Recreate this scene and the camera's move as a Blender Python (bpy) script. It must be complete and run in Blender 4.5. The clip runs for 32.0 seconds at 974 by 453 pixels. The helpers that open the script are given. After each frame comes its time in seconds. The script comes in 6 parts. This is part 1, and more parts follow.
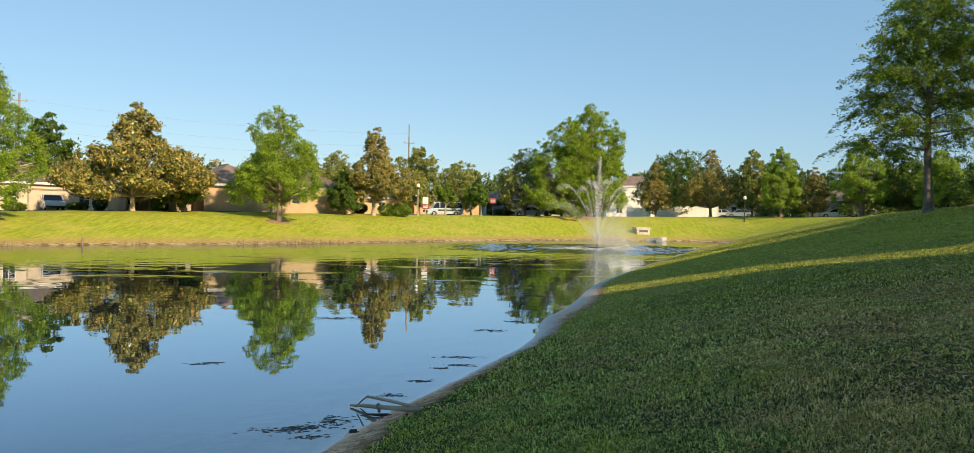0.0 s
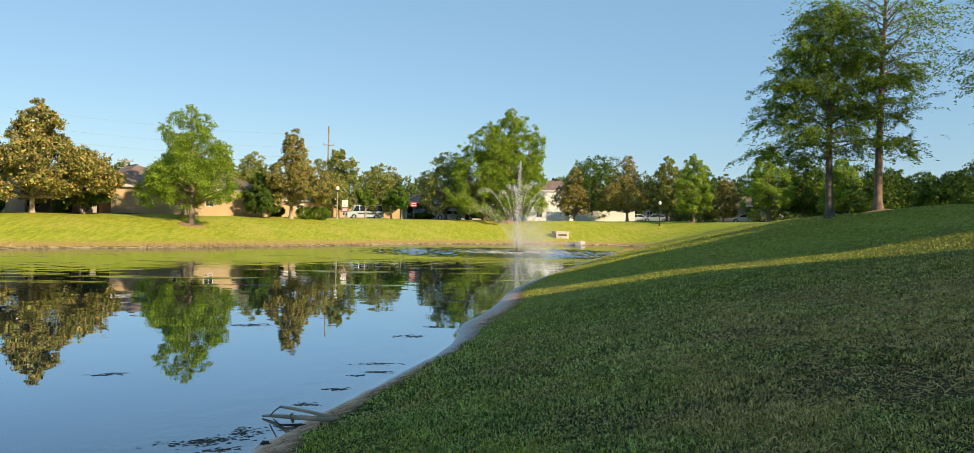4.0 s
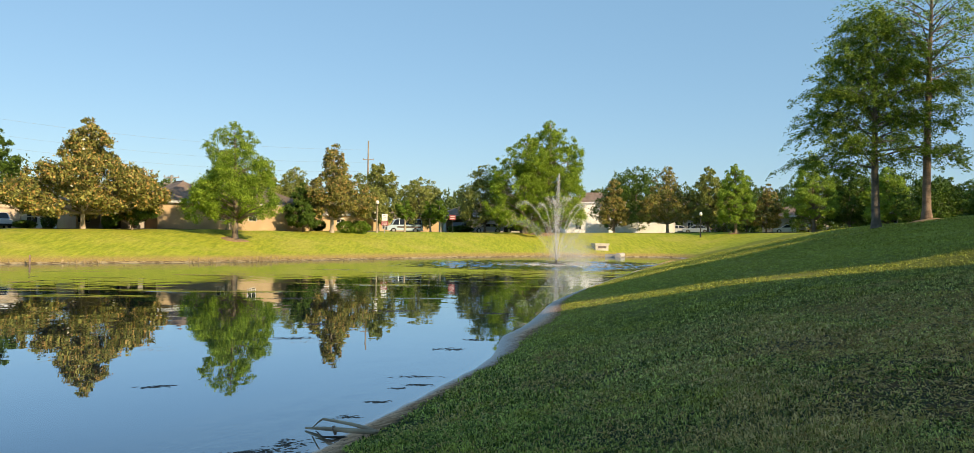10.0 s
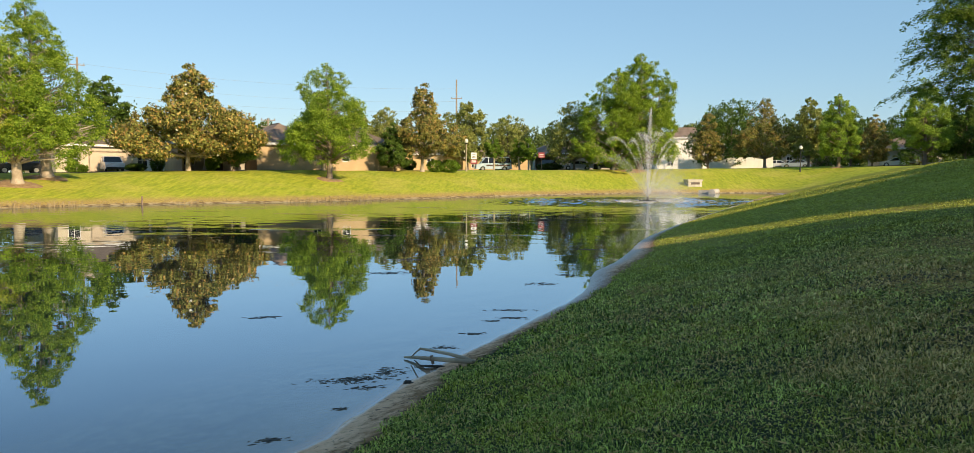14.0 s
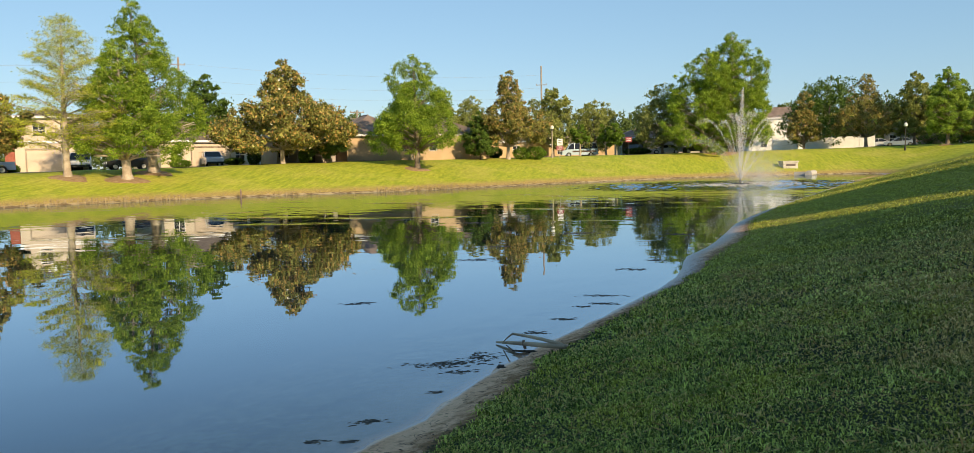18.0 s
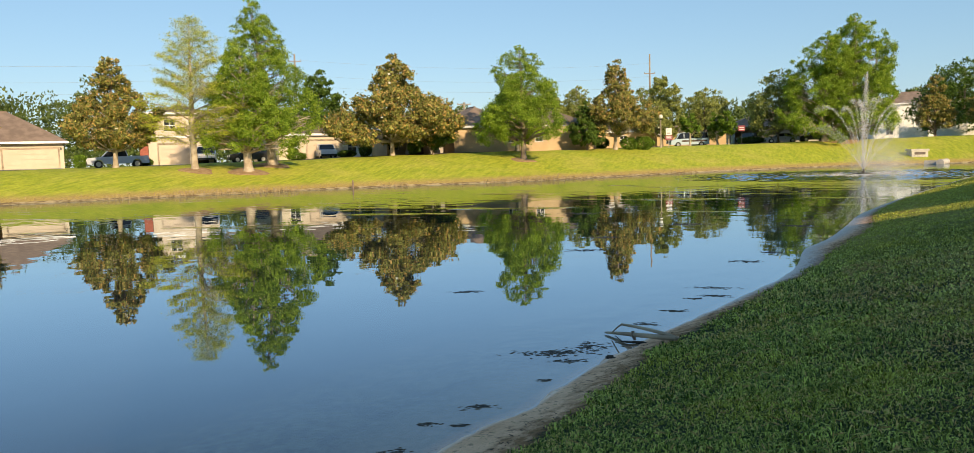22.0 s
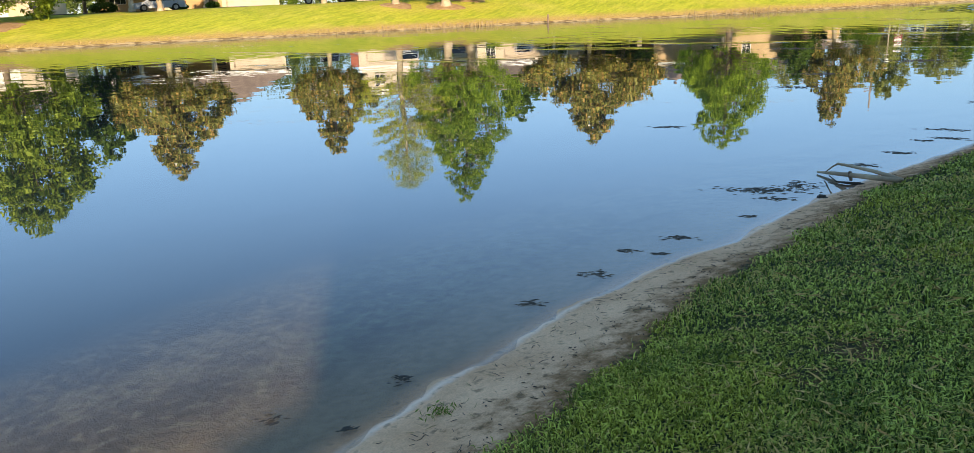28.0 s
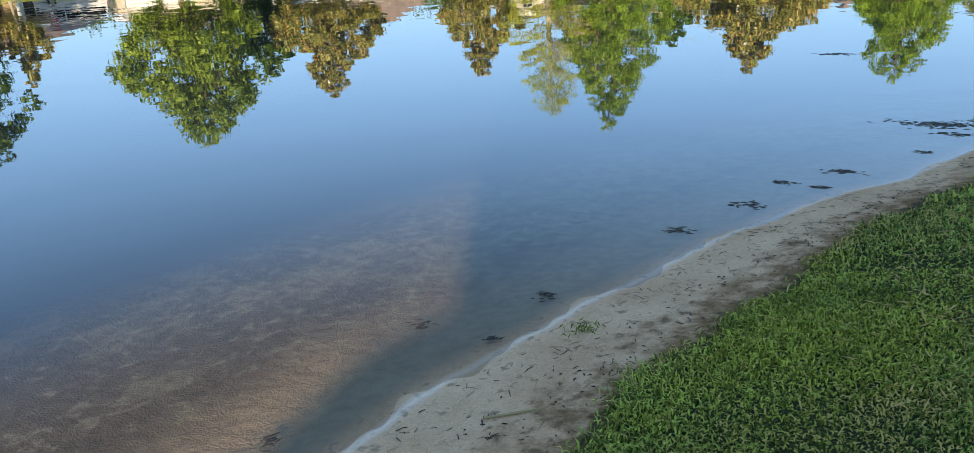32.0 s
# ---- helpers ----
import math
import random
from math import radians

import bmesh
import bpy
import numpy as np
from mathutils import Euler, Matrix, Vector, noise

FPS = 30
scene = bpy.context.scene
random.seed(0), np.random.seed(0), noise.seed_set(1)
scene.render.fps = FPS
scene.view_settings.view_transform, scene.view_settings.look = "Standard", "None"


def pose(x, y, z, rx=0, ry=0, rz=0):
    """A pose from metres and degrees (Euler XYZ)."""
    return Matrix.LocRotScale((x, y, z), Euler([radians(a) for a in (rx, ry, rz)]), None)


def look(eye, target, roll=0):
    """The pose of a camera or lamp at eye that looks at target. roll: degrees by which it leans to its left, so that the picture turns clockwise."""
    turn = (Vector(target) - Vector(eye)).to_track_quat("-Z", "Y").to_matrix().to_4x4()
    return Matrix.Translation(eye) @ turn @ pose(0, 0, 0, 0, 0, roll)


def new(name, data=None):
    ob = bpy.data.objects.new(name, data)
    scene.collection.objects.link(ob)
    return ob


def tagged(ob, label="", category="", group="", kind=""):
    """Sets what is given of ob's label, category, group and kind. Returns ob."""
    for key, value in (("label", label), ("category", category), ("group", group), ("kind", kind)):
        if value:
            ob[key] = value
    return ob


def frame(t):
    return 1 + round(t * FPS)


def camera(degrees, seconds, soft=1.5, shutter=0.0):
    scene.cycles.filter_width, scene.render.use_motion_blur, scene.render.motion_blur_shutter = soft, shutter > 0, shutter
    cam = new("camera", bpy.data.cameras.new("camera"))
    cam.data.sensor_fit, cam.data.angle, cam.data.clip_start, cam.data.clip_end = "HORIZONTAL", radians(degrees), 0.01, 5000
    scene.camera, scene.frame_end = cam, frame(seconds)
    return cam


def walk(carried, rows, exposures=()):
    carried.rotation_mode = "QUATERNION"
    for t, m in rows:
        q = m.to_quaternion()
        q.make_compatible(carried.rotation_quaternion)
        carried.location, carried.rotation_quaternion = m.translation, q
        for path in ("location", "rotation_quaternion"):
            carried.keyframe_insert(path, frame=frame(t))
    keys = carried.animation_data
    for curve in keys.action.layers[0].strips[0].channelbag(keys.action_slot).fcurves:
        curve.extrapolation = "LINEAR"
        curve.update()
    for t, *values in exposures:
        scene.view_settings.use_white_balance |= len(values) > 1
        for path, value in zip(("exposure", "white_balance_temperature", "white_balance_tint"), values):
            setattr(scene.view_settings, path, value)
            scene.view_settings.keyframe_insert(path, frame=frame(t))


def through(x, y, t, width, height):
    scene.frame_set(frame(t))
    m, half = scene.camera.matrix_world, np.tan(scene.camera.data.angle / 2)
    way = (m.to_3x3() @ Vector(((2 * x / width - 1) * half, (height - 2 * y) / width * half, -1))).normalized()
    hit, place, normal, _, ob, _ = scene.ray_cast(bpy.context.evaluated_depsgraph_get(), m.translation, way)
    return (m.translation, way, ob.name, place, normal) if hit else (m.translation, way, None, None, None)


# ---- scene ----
cam = camera(63.5, 32.0, 0.4)
PATH = [
    (0, (0.0, 0.0, 2.3), (0.0, 2.0, 2.283), 1.0),
    (0.5, (0.009, -0.02, 2.308), (0.048, 1.98, 2.296), 1.1),
    (1, (0.009, 0.007, 2.309), (0.079, 2.006, 2.309), 1.1),
    (1.5, (0.019, 0.019, 2.312), (0.112, 2.017, 2.324), 1.2),
    (2, (0.011, 0.021, 2.311), (0.13, 2.018, 2.316), 1.3),
    (2.5, (0.025, 0.017, 2.313), (0.177, 2.011, 2.311), 1.5),
    (3, (0.037, 0.011, 2.314), (0.214, 2.003, 2.31), 1.4),
    (3.5, (0.037, 0.037, 2.328), (0.226, 2.028, 2.321), 1.3),
    (5.5, (0.044, 0.036, 2.331), (0.267, 2.024, 2.343), 1.1),
    (6, (0.044, 0.025, 2.332), (0.246, 2.015, 2.345), 1.1),
    (6.5, (0.049, -0.029, 2.342), (0.237, 1.962, 2.362), 1.2),
    (7, (0.042, -0.025, 2.345), (0.219, 1.967, 2.369), 1.3),
    (7.5, (0.038, -0.024, 2.343), (0.194, 1.97, 2.37), 1.3),
    (8, (0.027, 0.009, 2.334), (0.151, 2.005, 2.365), 1.2),
    (8.5, (0.024, -0.021, 2.346), (0.127, 1.976, 2.377), 1.1),
    (9, (0.026, 0.001, 2.342), (0.129, 1.998, 2.372), 1.0),
    (9.5, (0.039, -0.037, 2.343), (0.148, 1.959, 2.375), 0.8),
    (10, (0.036, -0.009, 2.338), (0.137, 1.988, 2.364), 0.8),
    (10.5, (0.042, -0.008, 2.326), (0.119, 1.991, 2.335), 0.7),
    (11, (0.029, -0.011, 2.323), (0.08, 1.988, 2.306), 0.6),
    (11.5, (0.014, -0.008, 2.312), (0.043, 1.991, 2.273), 0.7),
    (12, (0.0, 0.001, 2.306), (0.007, 2.001, 2.246), 0.8),
    (12.5, (-0.005, 0.015, 2.291), (-0.023, 2.014, 2.212), 0.7),
    (13, (-0.009, 0.019, 2.289), (-0.065, 2.016, 2.192), 0.6),
    (13.5, (-0.011, 0.016, 2.279), (-0.106, 2.011, 2.164), 0.4),
    (14, (-0.017, 0.044, 2.269), (-0.14, 2.036, 2.137), 0.1),
    (14.5, (-0.031, 0.041, 2.261), (-0.187, 2.03, 2.123), -0.1),
    (15, (-0.032, 0.033, 2.26), (-0.229, 2.018, 2.118), -0.3),
    (15.5, (-0.04, 0.03, 2.262), (-0.268, 2.011, 2.118), -0.5),
    (17.5, (-0.055, 0.048, 2.244), (-0.374, 2.016, 2.082), -1.0),
    (18, (-0.06, 0.032, 2.247), (-0.401, 1.996, 2.085), -1.2),
    (18.5, (-0.063, 0.031, 2.243), (-0.438, 1.989, 2.081), -1.2),
    (19, (-0.054, 0.008, 2.245), (-0.474, 1.957, 2.082), -1.2),
    (19.5, (-0.058, 0.009, 2.242), (-0.517, 1.949, 2.08), -1.3),
    (20, (-0.067, 0.015, 2.237), (-0.564, 1.946, 2.075), -1.2),
    (20.5, (-0.077, 0.001, 2.232), (-0.608, 1.922, 2.07), -1.2),
    (21, (-0.08, 0.006, 2.229), (-0.632, 1.921, 2.063), -1.3),
    (21.5, (-0.087, 0.0, 2.229), (-0.66, 1.908, 2.059), -1.4),
    (22, (-0.094, -0.001, 2.227), (-0.695, 1.899, 2.049), -1.6),
    (22.5, (-0.096, 0.0, 2.222), (-0.723, 1.89, 2.035), -1.6),
    (23, (-0.094, -0.022, 2.228), (-0.763, 1.853, 2.037), -1.6),
    (23.5, (-0.105, -0.006, 2.214), (-0.826, 1.849, 2.019), -1.3),
    (24, (-0.117, -0.034, 2.21), (-0.871, 1.806, 1.995), -1.0),
    (24.5, (-0.134, -0.02, 2.196), (-0.904, 1.809, 1.946), -0.8),
    (25, (-0.149, -0.042, 2.182), (-0.948, 1.768, 1.888), -0.8),
    (25.5, (-0.15, -0.07, 2.18), (-0.988, 1.712, 1.829), -1.2),
    (26, (-0.154, -0.078, 2.174), (-1.038, 1.67, 1.768), -1.6),
    (26.5, (-0.171, -0.064, 2.149), (-1.098, 1.651, 1.701), -1.9),
    (28.5, (-0.191, -0.096, 2.13), (-1.229, 1.508, 1.538), -2.5),
    (29, (-0.197, -0.098, 2.124), (-1.259, 1.481, 1.509), -2.6),
    (29.5, (-0.204, -0.109, 2.124), (-1.291, 1.449, 1.498), -2.7),
    (30, (-0.211, -0.115, 2.118), (-1.33, 1.415, 1.48), -2.8),
    (30.5, (-0.211, -0.131, 2.12), (-1.373, 1.359, 1.465), -2.9),
    (31, (-0.225, -0.141, 2.107), (-1.434, 1.302, 1.434), -2.9),
    (31.5, (-0.245, -0.13, 2.094), (-1.491, 1.27, 1.397), -2.9),
    (32, (-0.23, -0.151, 2.099), (-1.495, 1.22, 1.378), -3.0),
]
walk(cam, [(t, look(eye, target, roll)) for t, eye, target, roll in PATH], [(0, 0.47, 6950, 12), (14, 0.46, 6950, 12), (19, 0.39, 7000, 13), (22, 0.40, 7000, 13), (24.5, 0.40, 7000, 14), (25.7, 0.48, 7030, 15), (26.5, 0.66, 7100, 16), (29, 0.88, 7050, 18), (31, 0.87, 6950, 18), (32, 0.99, 6950, 18)])

# ---- world and sun ----
# late sun, low behind the near houses: its light travels 40 degrees left of the first view
SUN_AZ, SUN_EL = radians(140), radians(22)
world = bpy.data.worlds.new("evening_sky")
scene.world = world
world.use_nodes = True
wn = world.node_tree.nodes
sky = wn.new("ShaderNodeTexSky")
sky.sky_type, sky.sun_disc = "NISHITA", False
sky.sun_elevation, sky.sun_rotation = SUN_EL, SUN_AZ
sky.air_density, sky.dust_density, sky.ozone_density = 1.0, 0.35, 2.6
# thin even haze over the whole sky takes the contrast out of it
haze = wn.new("ShaderNodeMix")
haze.data_type = "RGBA"
haze.inputs[0].default_value = 0.46
haze.inputs[7].default_value = (2.15, 4.6, 7.1, 1)
world.node_tree.links.new(sky.outputs["Color"], haze.inputs[6])
world.node_tree.links.new(haze.outputs[2], wn["Background"].inputs["Color"])
wn["Background"].inputs["Strength"].default_value = 0.097
to_sun = Vector((math.sin(SUN_AZ) * math.cos(SUN_EL), math.cos(SUN_AZ) * math.cos(SUN_EL), math.sin(SUN_EL)))
sun_data = bpy.data.lights.new("sun", "SUN")
sun_data.energy, sun_data.angle, sun_data.color = 5.0, radians(0.6), (1.0, 0.79, 0.51)
sun = new("sun", sun_data)
sun.matrix_world = look(to_sun * 200, (0, 0, 0))


# ---- materials ----
def nodes_of(name):
    m = bpy.data.materials.new(name)
    m.use_nodes = True
    t = m.node_tree
    return m, t, t.nodes, t.links, t.nodes["Principled BSDF"]


def noise_node(t, scale, detail=3.0, vec=None, rough=0.55):
    n = t.nodes.new("ShaderNodeTexNoise")
    n.inputs["Scale"].default_value, n.inputs["Detail"].default_value, n.inputs["Roughness"].default_value = scale, detail, rough
    if vec is not None:
        t.links.new(vec, n.inputs["Vector"])
    return n.outputs["Fac"]


def ramp(t, fac, lo, hi):
    """0 to 1 between lo and hi."""
    n = t.nodes.new("ShaderNodeMapRange")
    n.interpolation_type = "SMOOTHSTEP"
    n.inputs["From Min"].default_value, n.inputs["From Max"].default_value = lo, hi
    t.links.new(fac, n.inputs["Value"])
    return n.outputs["Result"]


def mixc(t, fac, a, b, how="MIX"):
    n = t.nodes.new("ShaderNodeMix")
    n.data_type, n.blend_type = "RGBA", how
    for slot, v in ((0, fac), (6, a), (7, b)):
        if isinstance(v, (int, float)):
            n.inputs[slot].default_value = v
        elif isinstance(v, tuple):
            n.inputs[slot].default_value = (*v, 1.0)
        else:
            t.links.new(v, n.inputs[slot])
    return n.outputs[2]


def calc(t, op, a, b=0.0):
    n = t.nodes.new("ShaderNodeMath")
    n.operation = op
    for slot, v in ((0, a), (1, b)):
        if isinstance(v, (int, float)):
            n.inputs[slot].default_value = v
        else:
            t.links.new(v, n.inputs[slot])
    return n.outputs[0]


def bump(t, height, strength, dist, bsdf):
    b = t.nodes.new("ShaderNodeBump")
    b.inputs["Strength"].default_value, b.inputs["Distance"].default_value = strength, dist
    t.links.new(height, b.inputs["Height"])
    t.links.new(b.outputs["Normal"], bsdf.inputs["Normal"])


def surface(name, c1, c2, rough=0.8, scale=3.0, fine=40.0, metal=0.0, relief=0.3, dist=0.02, vary=0.0):
    """A surface of two tones in patches, with fine grain, and a little difference from piece to piece."""
    m, t, n, l, p = nodes_of(name)
    at = n.new("ShaderNodeTexCoord").outputs["Object"]
    big, small = noise_node(t, scale, 4, at), noise_node(t, fine, 3, at)
    col = mixc(t, ramp(t, big, 0.35, 0.65), c1, c2)
    col = mixc(t, 0.35, col, mixc(t, small, (0.55, 0.55, 0.55), (1.0, 1.0, 1.0)), "MULTIPLY")
    if vary:
        r = n.new("ShaderNodeObjectInfo").outputs["Random"]
        col = mixc(t, calc(t, "MULTIPLY", r, vary), col, (0.1, 0.1, 0.1), "MULTIPLY")
    l.new(col, p.inputs["Base Color"])
    p.inputs["Roughness"].default_value, p.inputs["Metallic"].default_value = rough, metal
    bump(t, small, relief, dist, p)
    return m


def leaf_material(name, c1, c2, c3=None, share=0.0, through=0.35, gloss=0.5):
    """Leaves: two greens leaf by leaf, some of a third colour, light coming through."""
    m, t, n, l, p = nodes_of(name)
    r = n.new("ShaderNodeNewGeometry").outputs["Random Per Island"]
    at = n.new("ShaderNodeTexCoord").outputs["Object"]
    col = mixc(t, r, c1, c2)
    # random dark patches painted in, standing in for shade between leaf clumps
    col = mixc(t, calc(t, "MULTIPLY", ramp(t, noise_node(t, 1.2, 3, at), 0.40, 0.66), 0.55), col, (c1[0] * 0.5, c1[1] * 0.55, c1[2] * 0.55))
    if c3:
        pick = n.new("ShaderNodeMath")
        pick.operation = "FRACT"
        l.new(calc(t, "MULTIPLY", r, 37.7), pick.inputs[0])
        col = mixc(t, ramp(t, pick.outputs[0], 1.0 - share - 0.05, 1.0 - share + 0.05), col, c3)
    l.new(col, p.inputs["Base Color"])
    p.inputs["Roughness"].default_value, p.inputs["Specular IOR Level"].default_value = gloss, 0.2
    tr = n.new("ShaderNodeBsdfTranslucent")
    l.new(col, tr.inputs["Color"])
    mx = n.new("ShaderNodeMixShader")
    mx.inputs[0].default_value = through
    l.new(p.outputs[0], mx.inputs[1])
    l.new(tr.outputs[0], mx.inputs[2])
    l.new(mx.outputs[0], n["Material Output"].inputs["Surface"])
    return m


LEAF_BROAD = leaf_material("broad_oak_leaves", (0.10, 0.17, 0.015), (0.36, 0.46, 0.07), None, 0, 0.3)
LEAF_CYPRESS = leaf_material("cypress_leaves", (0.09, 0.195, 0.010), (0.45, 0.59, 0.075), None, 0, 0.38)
# brighter copy of the cypress leaves: sunlight painted into the leaf colour
LEAF_CYPRESS_LIT = leaf_material("lit_cypress_leaves", (0.13, 0.26, 0.018), (0.50, 0.64, 0.11), None, 0, 0.36)
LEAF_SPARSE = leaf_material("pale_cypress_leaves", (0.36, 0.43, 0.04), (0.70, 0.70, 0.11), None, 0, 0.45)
# darker copy of the cypress leaves, with shade put into the colour
LEAF_SHADE = leaf_material("shaded_cypress_leaves", (0.07, 0.14, 0.012), (0.30, 0.42, 0.06), None, 0, 0.40)
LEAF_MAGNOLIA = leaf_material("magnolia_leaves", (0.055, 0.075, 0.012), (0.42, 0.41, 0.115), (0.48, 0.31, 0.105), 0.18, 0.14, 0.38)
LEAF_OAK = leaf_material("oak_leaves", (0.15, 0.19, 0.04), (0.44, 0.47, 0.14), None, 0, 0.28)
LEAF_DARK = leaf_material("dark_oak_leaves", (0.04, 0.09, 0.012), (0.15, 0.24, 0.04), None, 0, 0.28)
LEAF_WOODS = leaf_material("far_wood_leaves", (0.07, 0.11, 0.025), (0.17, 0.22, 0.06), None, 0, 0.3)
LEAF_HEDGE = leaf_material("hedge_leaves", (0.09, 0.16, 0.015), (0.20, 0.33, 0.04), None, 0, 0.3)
BARK = surface("bark", (0.16, 0.12, 0.09), (0.26, 0.21, 0.16), 0.9, 2.0, 18.0, 0, 0.8, 0.03)
BARK_PALE = surface("pale_bark", (0.32, 0.26, 0.19), (0.48, 0.41, 0.32), 0.9, 2.0, 18.0, 0, 0.8, 0.03)
BARK_DARK = surface("reddish_bark", (0.17, 0.12, 0.09), (0.29, 0.21, 0.155), 0.9, 3.0, 14.0, 0, 0.9, 0.04)
BARK_GREY = surface("grey_bark", (0.10, 0.085, 0.07), (0.19, 0.155, 0.125), 0.9, 3.0, 14.0, 0, 0.9, 0.04)
STUCCO_BEIGE = surface("beige_stucco", (0.44, 0.32, 0.19), (0.50, 0.37, 0.23), 0.9, 0.5, 25, 0, 0.3, 0.01)
STUCCO_CREAM = surface("cream_stucco", (0.58, 0.49, 0.385), (0.64, 0.55, 0.435), 0.9, 0.5, 25, 0, 0.3, 0.01)
STUCCO_WHITE = surface("white_stucco", (0.76, 0.75, 0.75), (0.82, 0.81, 0.81), 0.9, 0.5, 25, 0, 0.3, 0.01)
STUCCO_GREY = surface("grey_stucco", (0.36, 0.33, 0.29), (0.42, 0.38, 0.33), 0.9, 0.5, 25, 0, 0.3, 0.01)
STUCCO_TAN = surface("tan_stucco", (0.45, 0.31, 0.17), (0.52, 0.36, 0.2), 0.9, 0.5, 25, 0, 0.3, 0.01)
PAINT_WHITE = surface("white_paint", (0.78, 0.78, 0.79), (0.84, 0.84, 0.85), 0.5, 1.5, 30, 0, 0.1, 0.005)
GARAGE_PAINT = surface("garage_door_paint", (0.54, 0.44, 0.34), (0.59, 0.48, 0.375), 0.5, 1.2, 30, 0, 0.1, 0.005)
SHINGLE = surface("brown_shingles", (0.18, 0.13, 0.10), (0.26, 0.19, 0.145), 0.9, 1.2, 9, 0, 0.7, 0.03)
SHINGLE_GREY = surface("grey_shingles", (0.12, 0.09, 0.07), (0.17, 0.13, 0.10), 0.9, 1.2, 9, 0, 0.7, 0.03)
DARK_DOOR = surface("dark_door_paint", (0.05, 0.035, 0.03), (0.08, 0.05, 0.04), 0.5)
SIGN_RED = surface("red_sign", (0.45, 0.04, 0.05), (0.5, 0.05, 0.06), 0.4, 2, 20, 0, 0.05)
# darker copy of the sign red, with shade put into the colour
SIGN_RED_SHADED = surface("shaded_red_sign", (0.24, 0.045, 0.055), (0.3, 0.06, 0.07), 0.5, 2, 20, 0, 0.05)
SIGN_WHITE = surface("white_sign", (0.75, 0.75, 0.75), (0.8, 0.8, 0.8), 0.4, 2, 20, 0, 0.05)
CONCRETE = surface("concrete", (0.42, 0.40, 0.36), (0.52, 0.49, 0.44), 0.9, 1.5, 25, 0, 0.4, 0.01)
ASPHALT = surface("asphalt", (0.05, 0.05, 0.05), (0.07, 0.068, 0.065), 0.9, 0.6, 60, 0, 0.3, 0.01)
POLE_WOOD = surface("weathered_pole_wood", (0.25, 0.21, 0.175), (0.34, 0.29, 0.245), 0.9, 2, 20)
METAL_DARK = surface("dark_metal", (0.03, 0.035, 0.03), (0.05, 0.05, 0.045), 0.4, 2, 30, 0.6, 0.1)
METAL_GREY = surface("grey_metal", (0.4, 0.4, 0.4), (0.5, 0.5, 0.5), 0.4, 2, 30, 0.8, 0.1)
MULCH = surface("pine_straw_mulch", (0.30, 0.19, 0.10), (0.40, 0.28, 0.15), 0.95, 3, 30, 0, 0.9, 0.05)
STRAW = surface("dead_straw", (0.42, 0.27, 0.09), (0.66, 0.45, 0.17), 0.9, 2, 20)
DRY_STALK = surface("dry_stalks", (0.34, 0.25, 0.12), (0.46, 0.35, 0.19), 0.9, 2, 20)
DEADWOOD = surface("bleached_deadwood", (0.30, 0.24, 0.17), (0.42, 0.35, 0.25), 0.85, 3, 40, 0, 0.6, 0.01)
DARK_DEBRIS = surface("wet_dark_debris", (0.012, 0.011, 0.010), (0.04, 0.032, 0.024), 0.55, 5, 60)
RUBBER = surface("tyre_rubber", (0.015, 0.015, 0.015), (0.025, 0.025, 0.025), 0.8)
CABLE = surface("cable_grey", (0.25, 0.26, 0.27), (0.3, 0.31, 0.32), 0.6)
CHROME = surface("alloy", (0.55, 0.55, 0.56), (0.62, 0.62, 0.63), 0.3, 2, 30, 1.0, 0.05)


def glass_material(name, tint):
    m, t, n, l, p = nodes_of(name)
    p.inputs["Base Color"].default_value = (*tint, 1)
    p.inputs["Roughness"].default_value = 0.06
    p.inputs["IOR"].default_value = 1.5
    at = n.new("ShaderNodeTexCoord").outputs["Object"]
    bump(t, noise_node(t, 1.5, 2, at), 0.05, 0.02, p)
    return m


WINDOW_GLASS = glass_material("window_glass", (0.03, 0.035, 0.04))
CAR_GLASS = glass_material("car_glass", (0.012, 0.014, 0.016))


def paint(name, c, metal=0.0):
    m, t, n, l, p = nodes_of(name)
    at = n.new("ShaderNodeTexCoord").outputs["Object"]
    l.new(mixc(t, noise_node(t, 2.5, 3, at), c, tuple(v * 0.9 for v in c)), p.inputs["Base Color"])
    p.inputs["Roughness"].default_value, p.inputs["Metallic"].default_value = 0.28, metal
    p.inputs["Coat Weight"].default_value = 0.6
    return m


